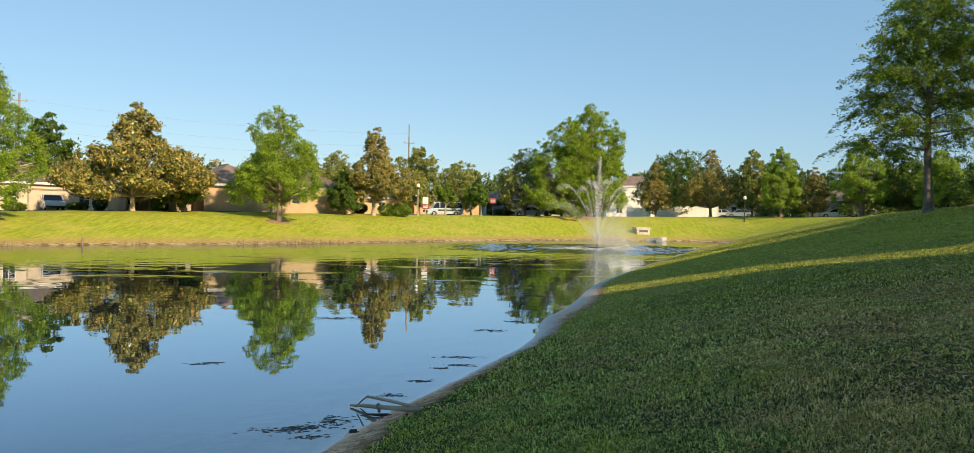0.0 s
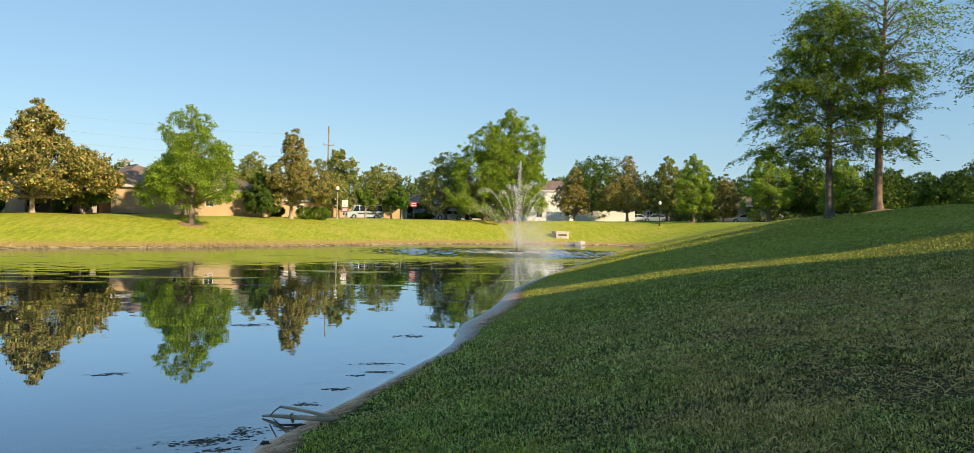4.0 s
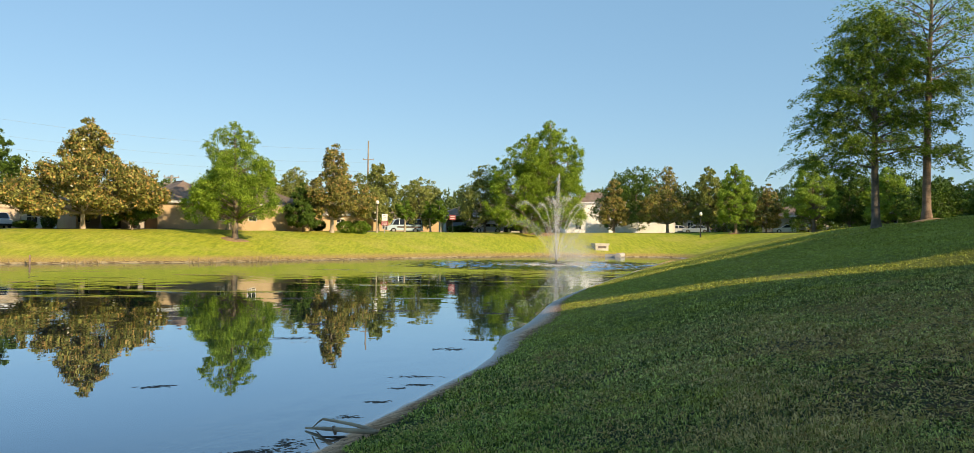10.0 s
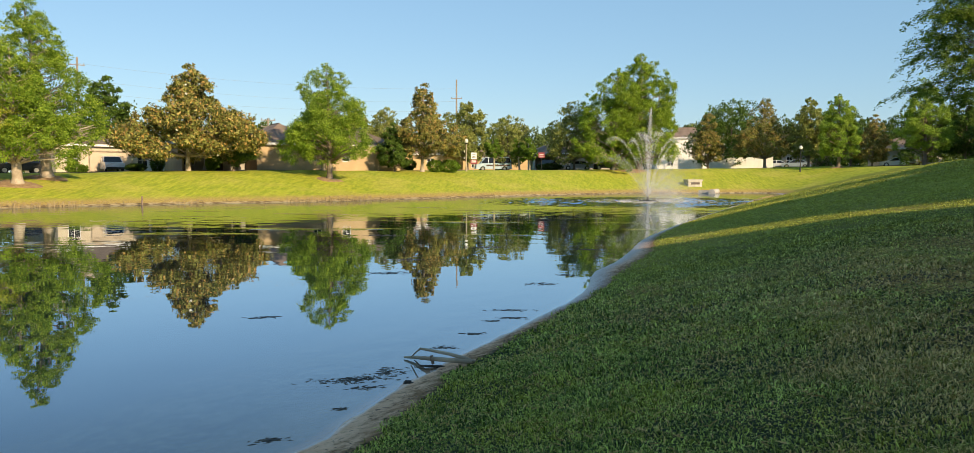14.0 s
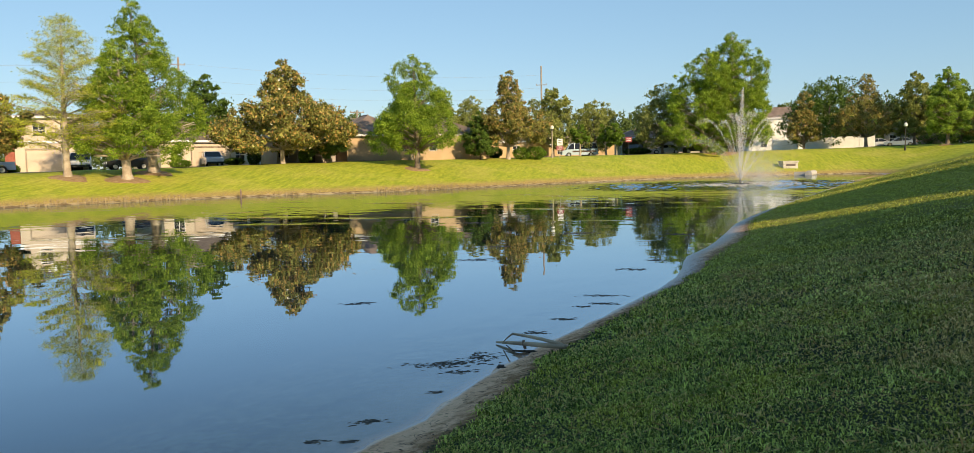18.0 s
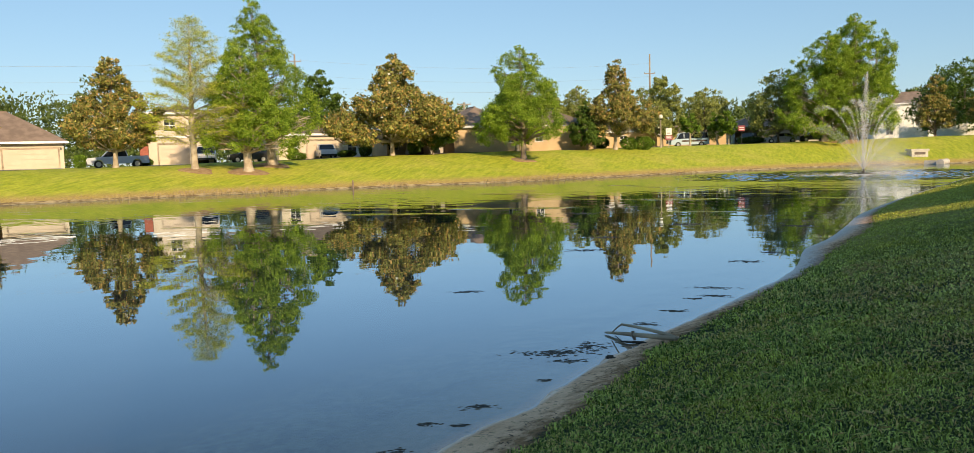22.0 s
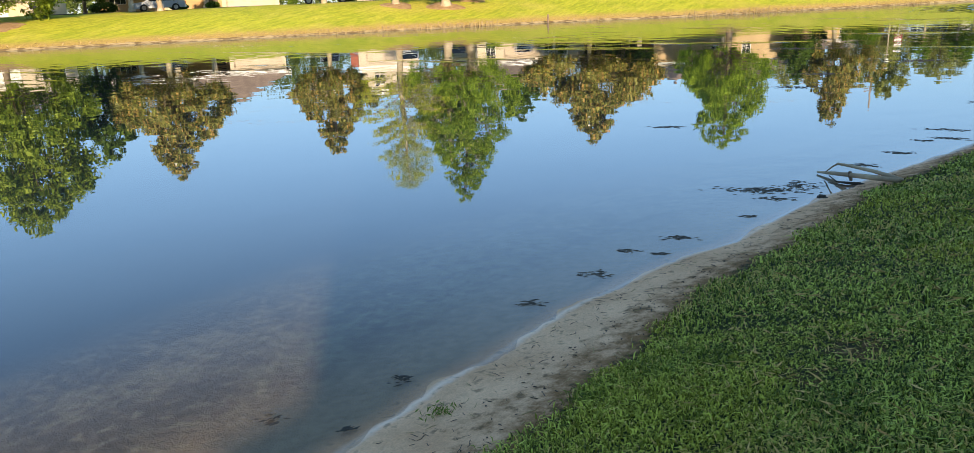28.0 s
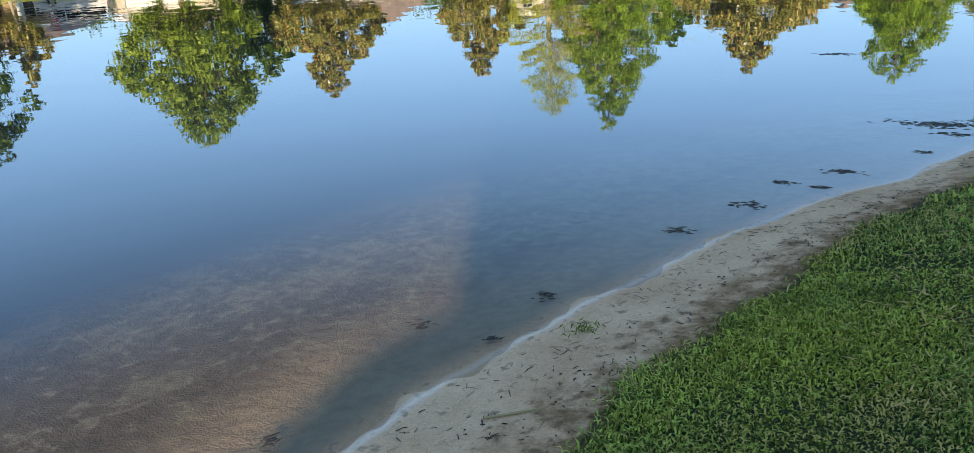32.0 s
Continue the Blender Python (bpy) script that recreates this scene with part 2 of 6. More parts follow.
# ---- building helpers ----
class Build:
    """Collects corners and faces of one mesh."""

    def __init__(self):
        self.v, self.f = [], []

    def box(self, x0, x1, y0, y1, z0, z1):
        o = len(self.v)
        self.v += [(x, y, z) for z in (z0, z1) for x, y in ((x0, y0), (x1, y0), (x1, y1), (x0, y1))]
        self.f += [tuple(o + i for i in q) for q in ((3, 2, 1, 0), (4, 5, 6, 7), (0, 1, 5, 4), (1, 2, 6, 5), (2, 3, 7, 6), (3, 0, 4, 7))]
        return self

    def poly(self, pts):
        o = len(self.v)
        self.v += [tuple(p) for p in pts]
        self.f.append(tuple(range(o, o + len(pts))))
        return self

    def pierced(self, x0, x1, y0, y1, z0, z1, holes):
        """One connected slab along x with openings (x0, x1, z0, z1) through it."""
        xs = sorted({x0, x1, *(v for h in holes for v in h[:2] if x0 < v < x1)})
        zs = sorted({z0, z1, *(v for h in holes for v in h[2:] if z0 < v < z1)})
        seen = {}

        def at(x, y, z):
            if (x, y, z) not in seen:
                seen[x, y, z] = len(self.v)
                self.v.append((x, y, z))
            return seen[x, y, z]

        def solid(i, k):
            if not (0 <= i < len(xs) - 1 and 0 <= k < len(zs) - 1):
                return False
            mx, mz = (xs[i] + xs[i + 1]) / 2, (zs[k] + zs[k + 1]) / 2
            return not any(h[0] < mx < h[1] and h[2] < mz < h[3] for h in holes)

        for i in range(len(xs) - 1):
            for k in range(len(zs) - 1):
                if not solid(i, k):
                    continue
                a, b, c, d = xs[i], xs[i + 1], zs[k], zs[k + 1]
                self.f.append((at(a, y0, c), at(b, y0, c), at(b, y0, d), at(a, y0, d)))
                self.f.append((at(a, y1, d), at(b, y1, d), at(b, y1, c), at(a, y1, c)))
                if not solid(i - 1, k):
                    self.f.append((at(a, y0, c), at(a, y0, d), at(a, y1, d), at(a, y1, c)))
                if not solid(i + 1, k):
                    self.f.append((at(b, y0, d), at(b, y0, c), at(b, y1, c), at(b, y1, d)))
                if not solid(i, k - 1):
                    self.f.append((at(b, y0, c), at(a, y0, c), at(a, y1, c), at(b, y1, c)))
                if not solid(i, k + 1):
                    self.f.append((at(a, y0, d), at(b, y0, d), at(b, y1, d), at(a, y1, d)))
        return self

    def tube(self, pts, radii, n=7, flat=1.0):
        o = len(self.v)
        pts = [Vector(p) for p in pts]
        for i, p in enumerate(pts):
            d = (pts[min(i + 1, len(pts) - 1)] - pts[max(i - 1, 0)]).normalized()
            a = d.cross(Vector((0.13, 0.97, 0.21))).normalized()
            b = d.cross(a)
            for k in range(n):
                w = 2 * math.pi * k / n
                self.v.append(tuple(p + (a * math.cos(w) + b * math.sin(w) * flat) * radii[i]))
        for i in range(len(pts) - 1):
            for k in range(n):
                k2 = (k + 1) % n
                self.f.append((o + i * n + k, o + i * n + k2, o + (i + 1) * n + k2, o + (i + 1) * n + k))
        self.f.append(tuple(o + k for k in reversed(range(n))))
        self.f.append(tuple(o + (len(pts) - 1) * n + k for k in range(n)))
        return self

    def prism(self, pts, y0, y1):
        """A side outline in x and z, drawn out from y0 to y1."""
        o, n = len(self.v), len(pts)
        self.v += [(x, y0, z) for x, z in pts] + [(x, y1, z) for x, z in pts]
        self.f += [tuple(o + k for k in range(n)), tuple(o + n + k for k in reversed(range(n)))]
        self.f += [(o + (k + 1) % n, o + k, o + n + k, o + n + (k + 1) % n) for k in range(n)]
        return self

    def mesh(self, name, material, smooth=False):
        me = bpy.data.meshes.new(name)
        me.from_pydata(self.v, [], self.f)
        me.materials.append(material)
        if smooth:
            me.polygons.foreach_set("use_smooth", [True] * len(me.polygons))
        me.update()
        return me


def array_mesh(name, verts, quads, material, smooth=False):
    """A mesh from number arrays: corners, and faces of four."""
    me = bpy.data.meshes.new(name)
    verts, quads = np.asarray(verts, np.float32), np.asarray(quads, np.int32)
    k = quads.shape[1]
    me.vertices.add(len(verts)), me.loops.add(quads.size), me.polygons.add(len(quads))
    me.vertices.foreach_set("co", verts.ravel())
    me.loops.foreach_set("vertex_index", quads.ravel())
    me.polygons.foreach_set("loop_start", np.arange(0, quads.size, k, dtype=np.int32))
    me.materials.append(material)
    if smooth:
        me.polygons.foreach_set("use_smooth", np.ones(len(quads), bool))
    me.update(calc_edges=True)
    return me


def part(name, made, material, parent, label="", smooth=False, at=None):
    me = made.mesh(name, material, smooth) if isinstance(made, Build) else made
    ob = new(name, me)
    ob.parent = parent
    if at is not None:
        ob.matrix_basis = at
    if label:
        ob["label"] = label
    return ob


def thing(name, at, label, category, group="", kind=""):
    ob = new(name)
    ob.empty_display_size = 0.3
    ob.matrix_basis = at
    return tagged(ob, label, category, group, kind)


def single(name, made, material, label, category, at=None, group="", kind="", smooth=False):
    me = made.mesh(name, material, smooth) if isinstance(made, Build) else made
    ob = new(name, me)
    if at is not None:
        ob.matrix_basis = at
    return tagged(ob, label, category, group, kind)


def polar(az, far):
    """A place on the plan from its bearing (degrees right of the first view) and distance."""
    return far * math.sin(radians(az)), far * math.cos(radians(az))


# ---- the lie of the land ----
NEAR_SHORE = [(-3.4, -22), (-2.9, -12), (-2.65, -5), (-2.55, 0), (-2.62, 1.5), (-2.69, 2.2), (-2.62, 2.8), (-2.6, 3.25), (-2.52, 3.8), (-2.44, 4.5), (-2.29, 5.2),
              (-2.17, 5.65), (-2.03, 6.1), (-1.80, 6.6), (-1.63, 7.5), (-1.40, 8.35), (-1.13, 9.2), (-0.87, 9.95), (-0.50, 10.9), (-0.12, 12.0), (0.22, 13.0),
              (0.62, 14.1), (1.0, 15.6), (1.18, 17.0), (1.36, 18.4), (1.75, 19.6), (2.18, 21), (2.85, 23.8), (3.85, 28.2), (5.7, 34),
              (8.5, 42), (11.8, 51), (15.8, 62), (21, 75), (26.5, 87), (29, 96)]
FAR_SHORE = [(28, 101), (21, 100), (12, 96.5), (2.5, 89), (-9.5, 75), (-18, 64.5), (-24, 60), (-29, 56.2), (-34.5, 50.3), (-39.5, 43.6), (-44.6, 38.4), (-50, 33),
             (-57, 25), (-65, 14), (-70, 2), (-68, -14), (-55, -30), (-30, -38), (-10, -34)]


def smooth_line(pts, step):
    """A closed line that runs smoothly through the points."""
    out, n = [], len(pts)
    for i in range(n):
        p0, p1, p2, p3 = (np.array(pts[(i + k) % n], float) for k in (-1, 0, 1, 2))
        m = max(2, int(np.linalg.norm(p2 - p1) / step))
        for s in np.arange(m) / m:
            out.append(0.5 * (2 * p1 + (p2 - p0) * s + (2 * p0 - 5 * p1 + 4 * p2 - p3) * s**2 + (3 * p1 - p0 - 3 * p2 + p3) * s**3))
    return np.array(out)


SHORE = smooth_line(NEAR_SHORE + FAR_SHORE, 0.8)


def shore_distance(x, y):
    """Metres from the water's edge, negative over the pond."""
    x, y = np.asarray(x, float).ravel(), np.asarray(y, float).ravel()
    a, b = SHORE, np.roll(SHORE, -1, 0)
    best, inside = np.full(x.shape, 1e9), np.zeros(x.shape, bool)
    for (ax, ay), (bx, by) in zip(a, b):
        dx, dy = bx - ax, by - ay
        s = np.clip(((x - ax) * dx + (y - ay) * dy) / (dx * dx + dy * dy), 0, 1)
        best = np.minimum(best, (x - ax - s * dx) ** 2 + (y - ay - s * dy) ** 2)
        if ay != by:
            inside ^= ((ay > y) != (by > y)) & (x < (bx - ax) * (y - ay) / (by - ay) + ax)
    return np.where(inside, -1, 1) * np.sqrt(best)


TOP_AZ = [-180, -110, -75, -49, -40, -30, -20, -8, 0, 10, 20, 45, 180]
TOP_Z = [3.0, 2.0, 2.0, 2.1, 2.17, 2.4, 2.65, 2.75, 2.9, 3.1, 3.5, 3.4, 3.0]


def ground_at(x, y, d=None):
    """The ground's height: banks that rise from the water's edge to a level top, and the pond's bed."""
    x, y = np.asarray(x, float).ravel(), np.asarray(y, float).ravel()
    d = shore_distance(x, y) if d is None else d
    top = np.interp(np.degrees(np.arctan2(x, y)), TOP_AZ, TOP_Z)
    near_x = np.interp(y, [p[1] for p in NEAR_SHORE], [p[0] for p in NEAR_SHORE])
    ease = lambda v, a, b: (lambda q: q * q * (3 - 2 * q))(np.clip((v - a) / (b - a), 0, 1))
    slope = 0.22 + 0.018 * (x > near_x) * ease(y, 3, 18) * (1 - ease(y, 85, 105))
    rise = slope * np.clip(d, 0, 60)
    rise = rise - 0.28 * ease(d, 4.5, 9.5) * (1 - ease(d, 12.5, 18)) * (x > near_x) * ease(y, 6, 11) * (1 - ease(y, 22, 40))
    up = -np.log(np.exp(-4 * rise) + np.exp(-4 * top)) / 4 - (-np.log(1 + np.exp(-4 * top)) / 4)
    soft = 0.05 * np.sin(0.31 * x + 1.0) * np.sin(0.27 * y) + 0.03 * np.sin(0.9 * x + 0.5 * y)
    up = up + soft * np.clip(d / 4 - 0.3, 0, 1)
    dn = np.clip(-d, 0, 40)
    down = -(0.06 * np.minimum(dn, 0.5) + 0.09 * np.minimum(dn, 3) + 0.22 * np.clip(dn - 3, 0, 9))
    lap = 0.010 * np.sin(4.3 * y + 2.1 * x) + 0.008 * np.sin(9.7 * y - 5.2 * x) + 0.004 * np.sin(23 * y + 11 * x)
    return np.where(d > 0, up, down) + lap * np.clip(1 - np.abs(d - 0.1) / 0.8, 0, 1) * np.clip(1.15 - y / 13, 0.15, 1)


def ground_z(x, y):
    return float(ground_at([x], [y])[0])


def stand(az, far, turn=0.0, sink=0.0):
    """The pose of a thing that stands on the ground at a bearing and distance, turned (degrees) from facing the camera's place."""
    x, y = polar(az, far)
    return pose(x, y, ground_z(x, y) - sink, 0, 0, -az + turn)


def turf_edge(y):
    """How wide the sand is between the near water and the grass."""
    return np.interp(y, [0, 2.3, 3.1, 4.1, 5.1, 6.4, 7.5, 8.3, 9.6, 10.9, 12, 15, 16.7, 18.3, 20.7, 23, 27, 32, 90], [1.1, 0.94, 0.89, 0.88, 0.77, 0.62, 0.55, 0.51, 0.47, 0.39, 0.37, 0.4, 0.58, 0.85, 0.82, 0.75, 0.55, 0.4, 0.6])


def bare_at(x, y):
    """Where the near lawn is worn thin: a few patches, and thin spots here and there."""
    b = np.zeros(len(x))
    for bx, by, r in ((6.4, 11.8, 0.8), (4.5, 6.4, 0.6), (3.5, 6.05, 0.5), (7.9, 10.6, 0.9), (6.4, 10.0, 0.7), (3.6, 5.0, 0.45), (-0.51, 3.73, 0.13), (-0.66, 3.38, 0.11), (4.1, 7.6, 0.5), (5.4, 8.3, 0.6)):
        w = np.arctan2(y - by, x - bx)
        q = np.hypot(x - bx, y - by) / (r * (1 + 0.25 * np.sin(3 * w + bx) + 0.15 * np.sin(7 * w + by)))
        b = np.maximum(b, np.clip(1.5 - q, 0, 1))
    return np.maximum(b, np.clip(1.6 * np.sin(0.9 * x + 0.5 * y) * np.sin(0.8 * y - 0.6 * x + 1) * np.sin(0.33 * x + 0.2 * y + 2) - 0.45, 0, 0.7) * (x > 1.5))


# ground: rings round the camera's place, fine where it is looked at
ring_az = np.radians(np.concatenate([np.arange(-86, 46, 0.25), np.arange(46, 274, 3.0)]))
ring_r = np.concatenate([np.geomspace(0.02, 0.4, 8)[:-1], np.geomspace(0.4, 12, 110)[:-1], np.geomspace(12, 130, 150)[:-1], np.geomspace(130, 4500, 26)])
gr, ga = np.meshgrid(ring_r, ring_az, indexing="ij")
gx, gy = (gr * np.sin(ga)).ravel(), (gr * np.cos(ga)).ravel()
gd = shore_distance(gx, gy)
gz = ground_at(gx, gy, gd)
nr, na = len(ring_r), len(ring_az)
i, j = np.meshgrid(np.arange(nr - 1), np.arange(na), indexing="ij")
j2 = (j + 1) % na
quads = np.stack([i * na + j, i * na + j2, (i + 1) * na + j2, (i + 1) * na + j], -1).reshape(-1, 4)
centre = len(gx)
gx, gy, gd = np.append(gx, 0), np.append(gy, 0), np.append(gd, shore_distance([0], [0]))
gz = np.append(gz, ground_at([0], [0]))
k = np.arange(0, na, 2)
hub = np.stack([np.full(len(k), centre), k, (k + 1) % na, (k + 2) % na], -1)


def ground_material():
    m, t, n, l, p = nodes_of("lawn_and_sand")
    at = n.new("ShaderNodeTexCoord").outputs["Object"]
    a = n.new("ShaderNodeAttribute")
    a.attribute_name = "shore"
    d = a.outputs["Fac"]
    w = n.new("ShaderNodeAttribute")
    w.attribute_name = "far_side"
    far = w.outputs["Fac"]
    patch, mid, fine, grit = noise_node(t, 0.25, 4, at), noise_node(t, 1.6, 4, at), noise_node(t, 14, 4, at), noise_node(t, 90, 3, at)
    # lawn: green with straw-coloured patches; near tone painted as shade, far tone as sunlit
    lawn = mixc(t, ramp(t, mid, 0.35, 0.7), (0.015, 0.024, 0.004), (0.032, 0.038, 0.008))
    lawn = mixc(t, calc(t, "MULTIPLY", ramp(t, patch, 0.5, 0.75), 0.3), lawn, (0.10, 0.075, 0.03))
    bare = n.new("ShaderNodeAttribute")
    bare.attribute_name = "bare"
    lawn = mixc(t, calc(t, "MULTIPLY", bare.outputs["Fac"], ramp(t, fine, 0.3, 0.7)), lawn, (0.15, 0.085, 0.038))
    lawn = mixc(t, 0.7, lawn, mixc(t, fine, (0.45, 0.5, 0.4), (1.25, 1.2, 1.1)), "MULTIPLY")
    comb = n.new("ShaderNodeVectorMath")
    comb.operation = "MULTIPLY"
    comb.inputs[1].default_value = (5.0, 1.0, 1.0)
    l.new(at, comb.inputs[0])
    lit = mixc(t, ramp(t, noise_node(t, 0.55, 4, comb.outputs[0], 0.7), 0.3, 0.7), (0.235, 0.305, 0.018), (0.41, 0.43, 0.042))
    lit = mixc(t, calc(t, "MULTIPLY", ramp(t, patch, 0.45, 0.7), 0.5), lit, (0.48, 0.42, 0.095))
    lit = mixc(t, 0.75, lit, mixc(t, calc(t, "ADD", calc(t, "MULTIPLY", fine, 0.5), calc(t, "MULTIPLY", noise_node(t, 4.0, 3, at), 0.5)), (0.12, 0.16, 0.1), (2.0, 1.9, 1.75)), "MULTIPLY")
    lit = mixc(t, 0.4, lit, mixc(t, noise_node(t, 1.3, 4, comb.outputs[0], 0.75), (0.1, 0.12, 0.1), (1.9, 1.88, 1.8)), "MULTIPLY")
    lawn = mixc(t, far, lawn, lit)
    # dry fringe along the far water's edge
    edge = calc(t, "ADD", d, calc(t, "MULTIPLY", calc(t, "SUBTRACT", mid, 0.5), 1.6))
    dry = calc(t, "MULTIPLY", far, calc(t, "SUBTRACT", 1.0, ramp(t, edge, 0.9, 2.9)))
    lawn = mixc(t, dry, lawn, mixc(t, ramp(t, fine, 0.35, 0.65), (0.30, 0.20, 0.06), (0.56, 0.41, 0.12)))
    rim = n.new("ShaderNodeAttribute")
    rim.attribute_name = "turf"
    turf = rim.outputs["Fac"]
    # sand: pale, darker and littered towards the grass
    sand = mixc(t, ramp(t, mid, 0.3, 0.7), (0.68, 0.41, 0.25), (0.86, 0.56, 0.365))
    crumbs = noise_node(t, 7.0, 5, at, 0.7)
    sand = mixc(t, ramp(t, calc(t, "ADD", turf, calc(t, "MULTIPLY", calc(t, "SUBTRACT", crumbs, 0.5), 1.5)), 0.35, 0.85), sand, (0.25, 0.135, 0.06))
    sand = mixc(t, 0.8, sand, mixc(t, calc(t, "ADD", calc(t, "MULTIPLY", grit, 0.5), calc(t, "MULTIPLY", fine, 0.5)), (0.2, 0.2, 0.2), (1.6, 1.6, 1.6)), "MULTIPLY")
    sand = mixc(t, calc(t, "MULTIPLY", ramp(t, fine, 0.55, 0.7), 0.6), sand, (0.11, 0.085, 0.055))
    place = n.new("ShaderNodeSeparateXYZ")
    l.new(at, place.inputs[0])
    soak = calc(t, "ADD", 1.0, calc(t, "MULTIPLY", ramp(t, place.outputs[1], 9.0, 18.0), 8.0))
    wet_sheen = calc(t, "SUBTRACT", 1.0, ramp(t, calc(t, "ADD", calc(t, "DIVIDE", d, soak), calc(t, "MULTIPLY", calc(t, "SUBTRACT", fine, 0.5), 0.07)), 0.0, 0.07))
    wet_sheen = calc(t, "MULTIPLY", wet_sheen, ramp(t, d, -0.06, 0.0))
    drench = ramp(t, place.outputs[1], 9.0, 14.0)
    beyond = ramp(t, far, 0.65, 1.0)
    damp = calc(t, "MULTIPLY", wet_sheen, calc(t, "SUBTRACT", 1.0, beyond))
    # pale tint painted on the wet sand, standing in for its sky reflection
    sand = mixc(t, calc(t, "MULTIPLY", wet_sheen, calc(t, "ADD", 0.36, calc(t, "MULTIPLY", drench, 0.58))), sand, mixc(t, drench, (0.82, 0.76, 0.74), (0.27, 0.265, 0.285)))
    sand = mixc(t, beyond, sand, mixc(t, ramp(t, mid, 0.4, 0.6), (0.20, 0.13, 0.06), (0.52, 0.40, 0.22)))
    cut = calc(t, "ADD", turf, calc(t, "MULTIPLY", calc(t, "SUBTRACT", fine, 0.5), 0.5))
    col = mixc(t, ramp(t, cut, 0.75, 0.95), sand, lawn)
    # pond bed: sand, with the deep water's dimming painted in as dark blue
    bed = mixc(t, ramp(t, calc(t, "ADD", mid, calc(t, "MULTIPLY", patch, 0.5)), 0.66, 0.86), (0.165, 0.16, 0.12), (0.105, 0.098, 0.08))
    flecks = noise_node(t, 9.0, 4, at, 0.7)
    bed = mixc(t, calc(t, "MULTIPLY", ramp(t, flecks, 0.5, 0.62), 0.7), bed, (0.09, 0.08, 0.065))
    bed = mixc(t, calc(t, "MULTIPLY", ramp(t, flecks, 0.46, 0.36), 0.5), bed, (0.25, 0.245, 0.185))
    bed = mixc(t, calc(t, "SUBTRACT", 1.0, ramp(t, calc(t, "MULTIPLY", d, -1.0), 0.3, 1.3)), bed, (0.34, 0.29, 0.215))
    bed = mixc(t, 0.6, bed, mixc(t, calc(t, "ADD", calc(t, "MULTIPLY", fine, 0.6), calc(t, "MULTIPLY", noise_node(t, 5.0, 4, at), 0.4)), (0.1, 0.1, 0.1), (1.8, 1.8, 1.8)), "MULTIPLY")
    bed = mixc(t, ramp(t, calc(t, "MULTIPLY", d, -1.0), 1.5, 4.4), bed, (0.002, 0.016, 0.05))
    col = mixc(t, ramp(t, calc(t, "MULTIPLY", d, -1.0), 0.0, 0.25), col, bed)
    l.new(col, p.inputs["Base Color"])
    l.new(calc(t, "SUBTRACT", 0.95, calc(t, "MULTIPLY", damp, calc(t, "ADD", 0.35, calc(t, "MULTIPLY", drench, 0.27)))), p.inputs["Roughness"])
    l.new(calc(t, "ADD", 0.3, calc(t, "MULTIPLY", damp, calc(t, "MULTIPLY", drench, 0.7))), p.inputs["Specular IOR Level"])
    bump(t, calc(t, "MULTIPLY", calc(t, "ADD", fine, calc(t, "MULTIPLY", grit, 0.5)), calc(t, "SUBTRACT", 1.0, calc(t, "MULTIPLY", damp, 0.93))), 0.7, 0.05, p)
    return m


GROUND = ground_material()
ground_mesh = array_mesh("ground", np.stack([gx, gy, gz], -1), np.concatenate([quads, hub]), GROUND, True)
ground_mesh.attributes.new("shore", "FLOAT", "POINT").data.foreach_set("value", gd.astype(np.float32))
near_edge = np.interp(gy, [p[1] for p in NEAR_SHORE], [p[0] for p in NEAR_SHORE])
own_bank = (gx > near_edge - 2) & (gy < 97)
# far bank and distant near bank blend to the lawn's sunlit colour
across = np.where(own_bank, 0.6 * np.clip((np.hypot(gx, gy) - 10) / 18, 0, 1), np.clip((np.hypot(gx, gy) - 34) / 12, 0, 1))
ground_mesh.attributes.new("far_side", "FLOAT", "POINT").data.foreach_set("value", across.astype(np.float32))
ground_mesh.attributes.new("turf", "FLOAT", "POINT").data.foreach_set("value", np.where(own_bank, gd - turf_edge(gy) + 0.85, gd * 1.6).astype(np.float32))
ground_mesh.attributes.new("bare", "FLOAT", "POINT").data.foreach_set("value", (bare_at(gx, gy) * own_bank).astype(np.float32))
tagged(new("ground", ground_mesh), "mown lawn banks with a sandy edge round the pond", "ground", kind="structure")


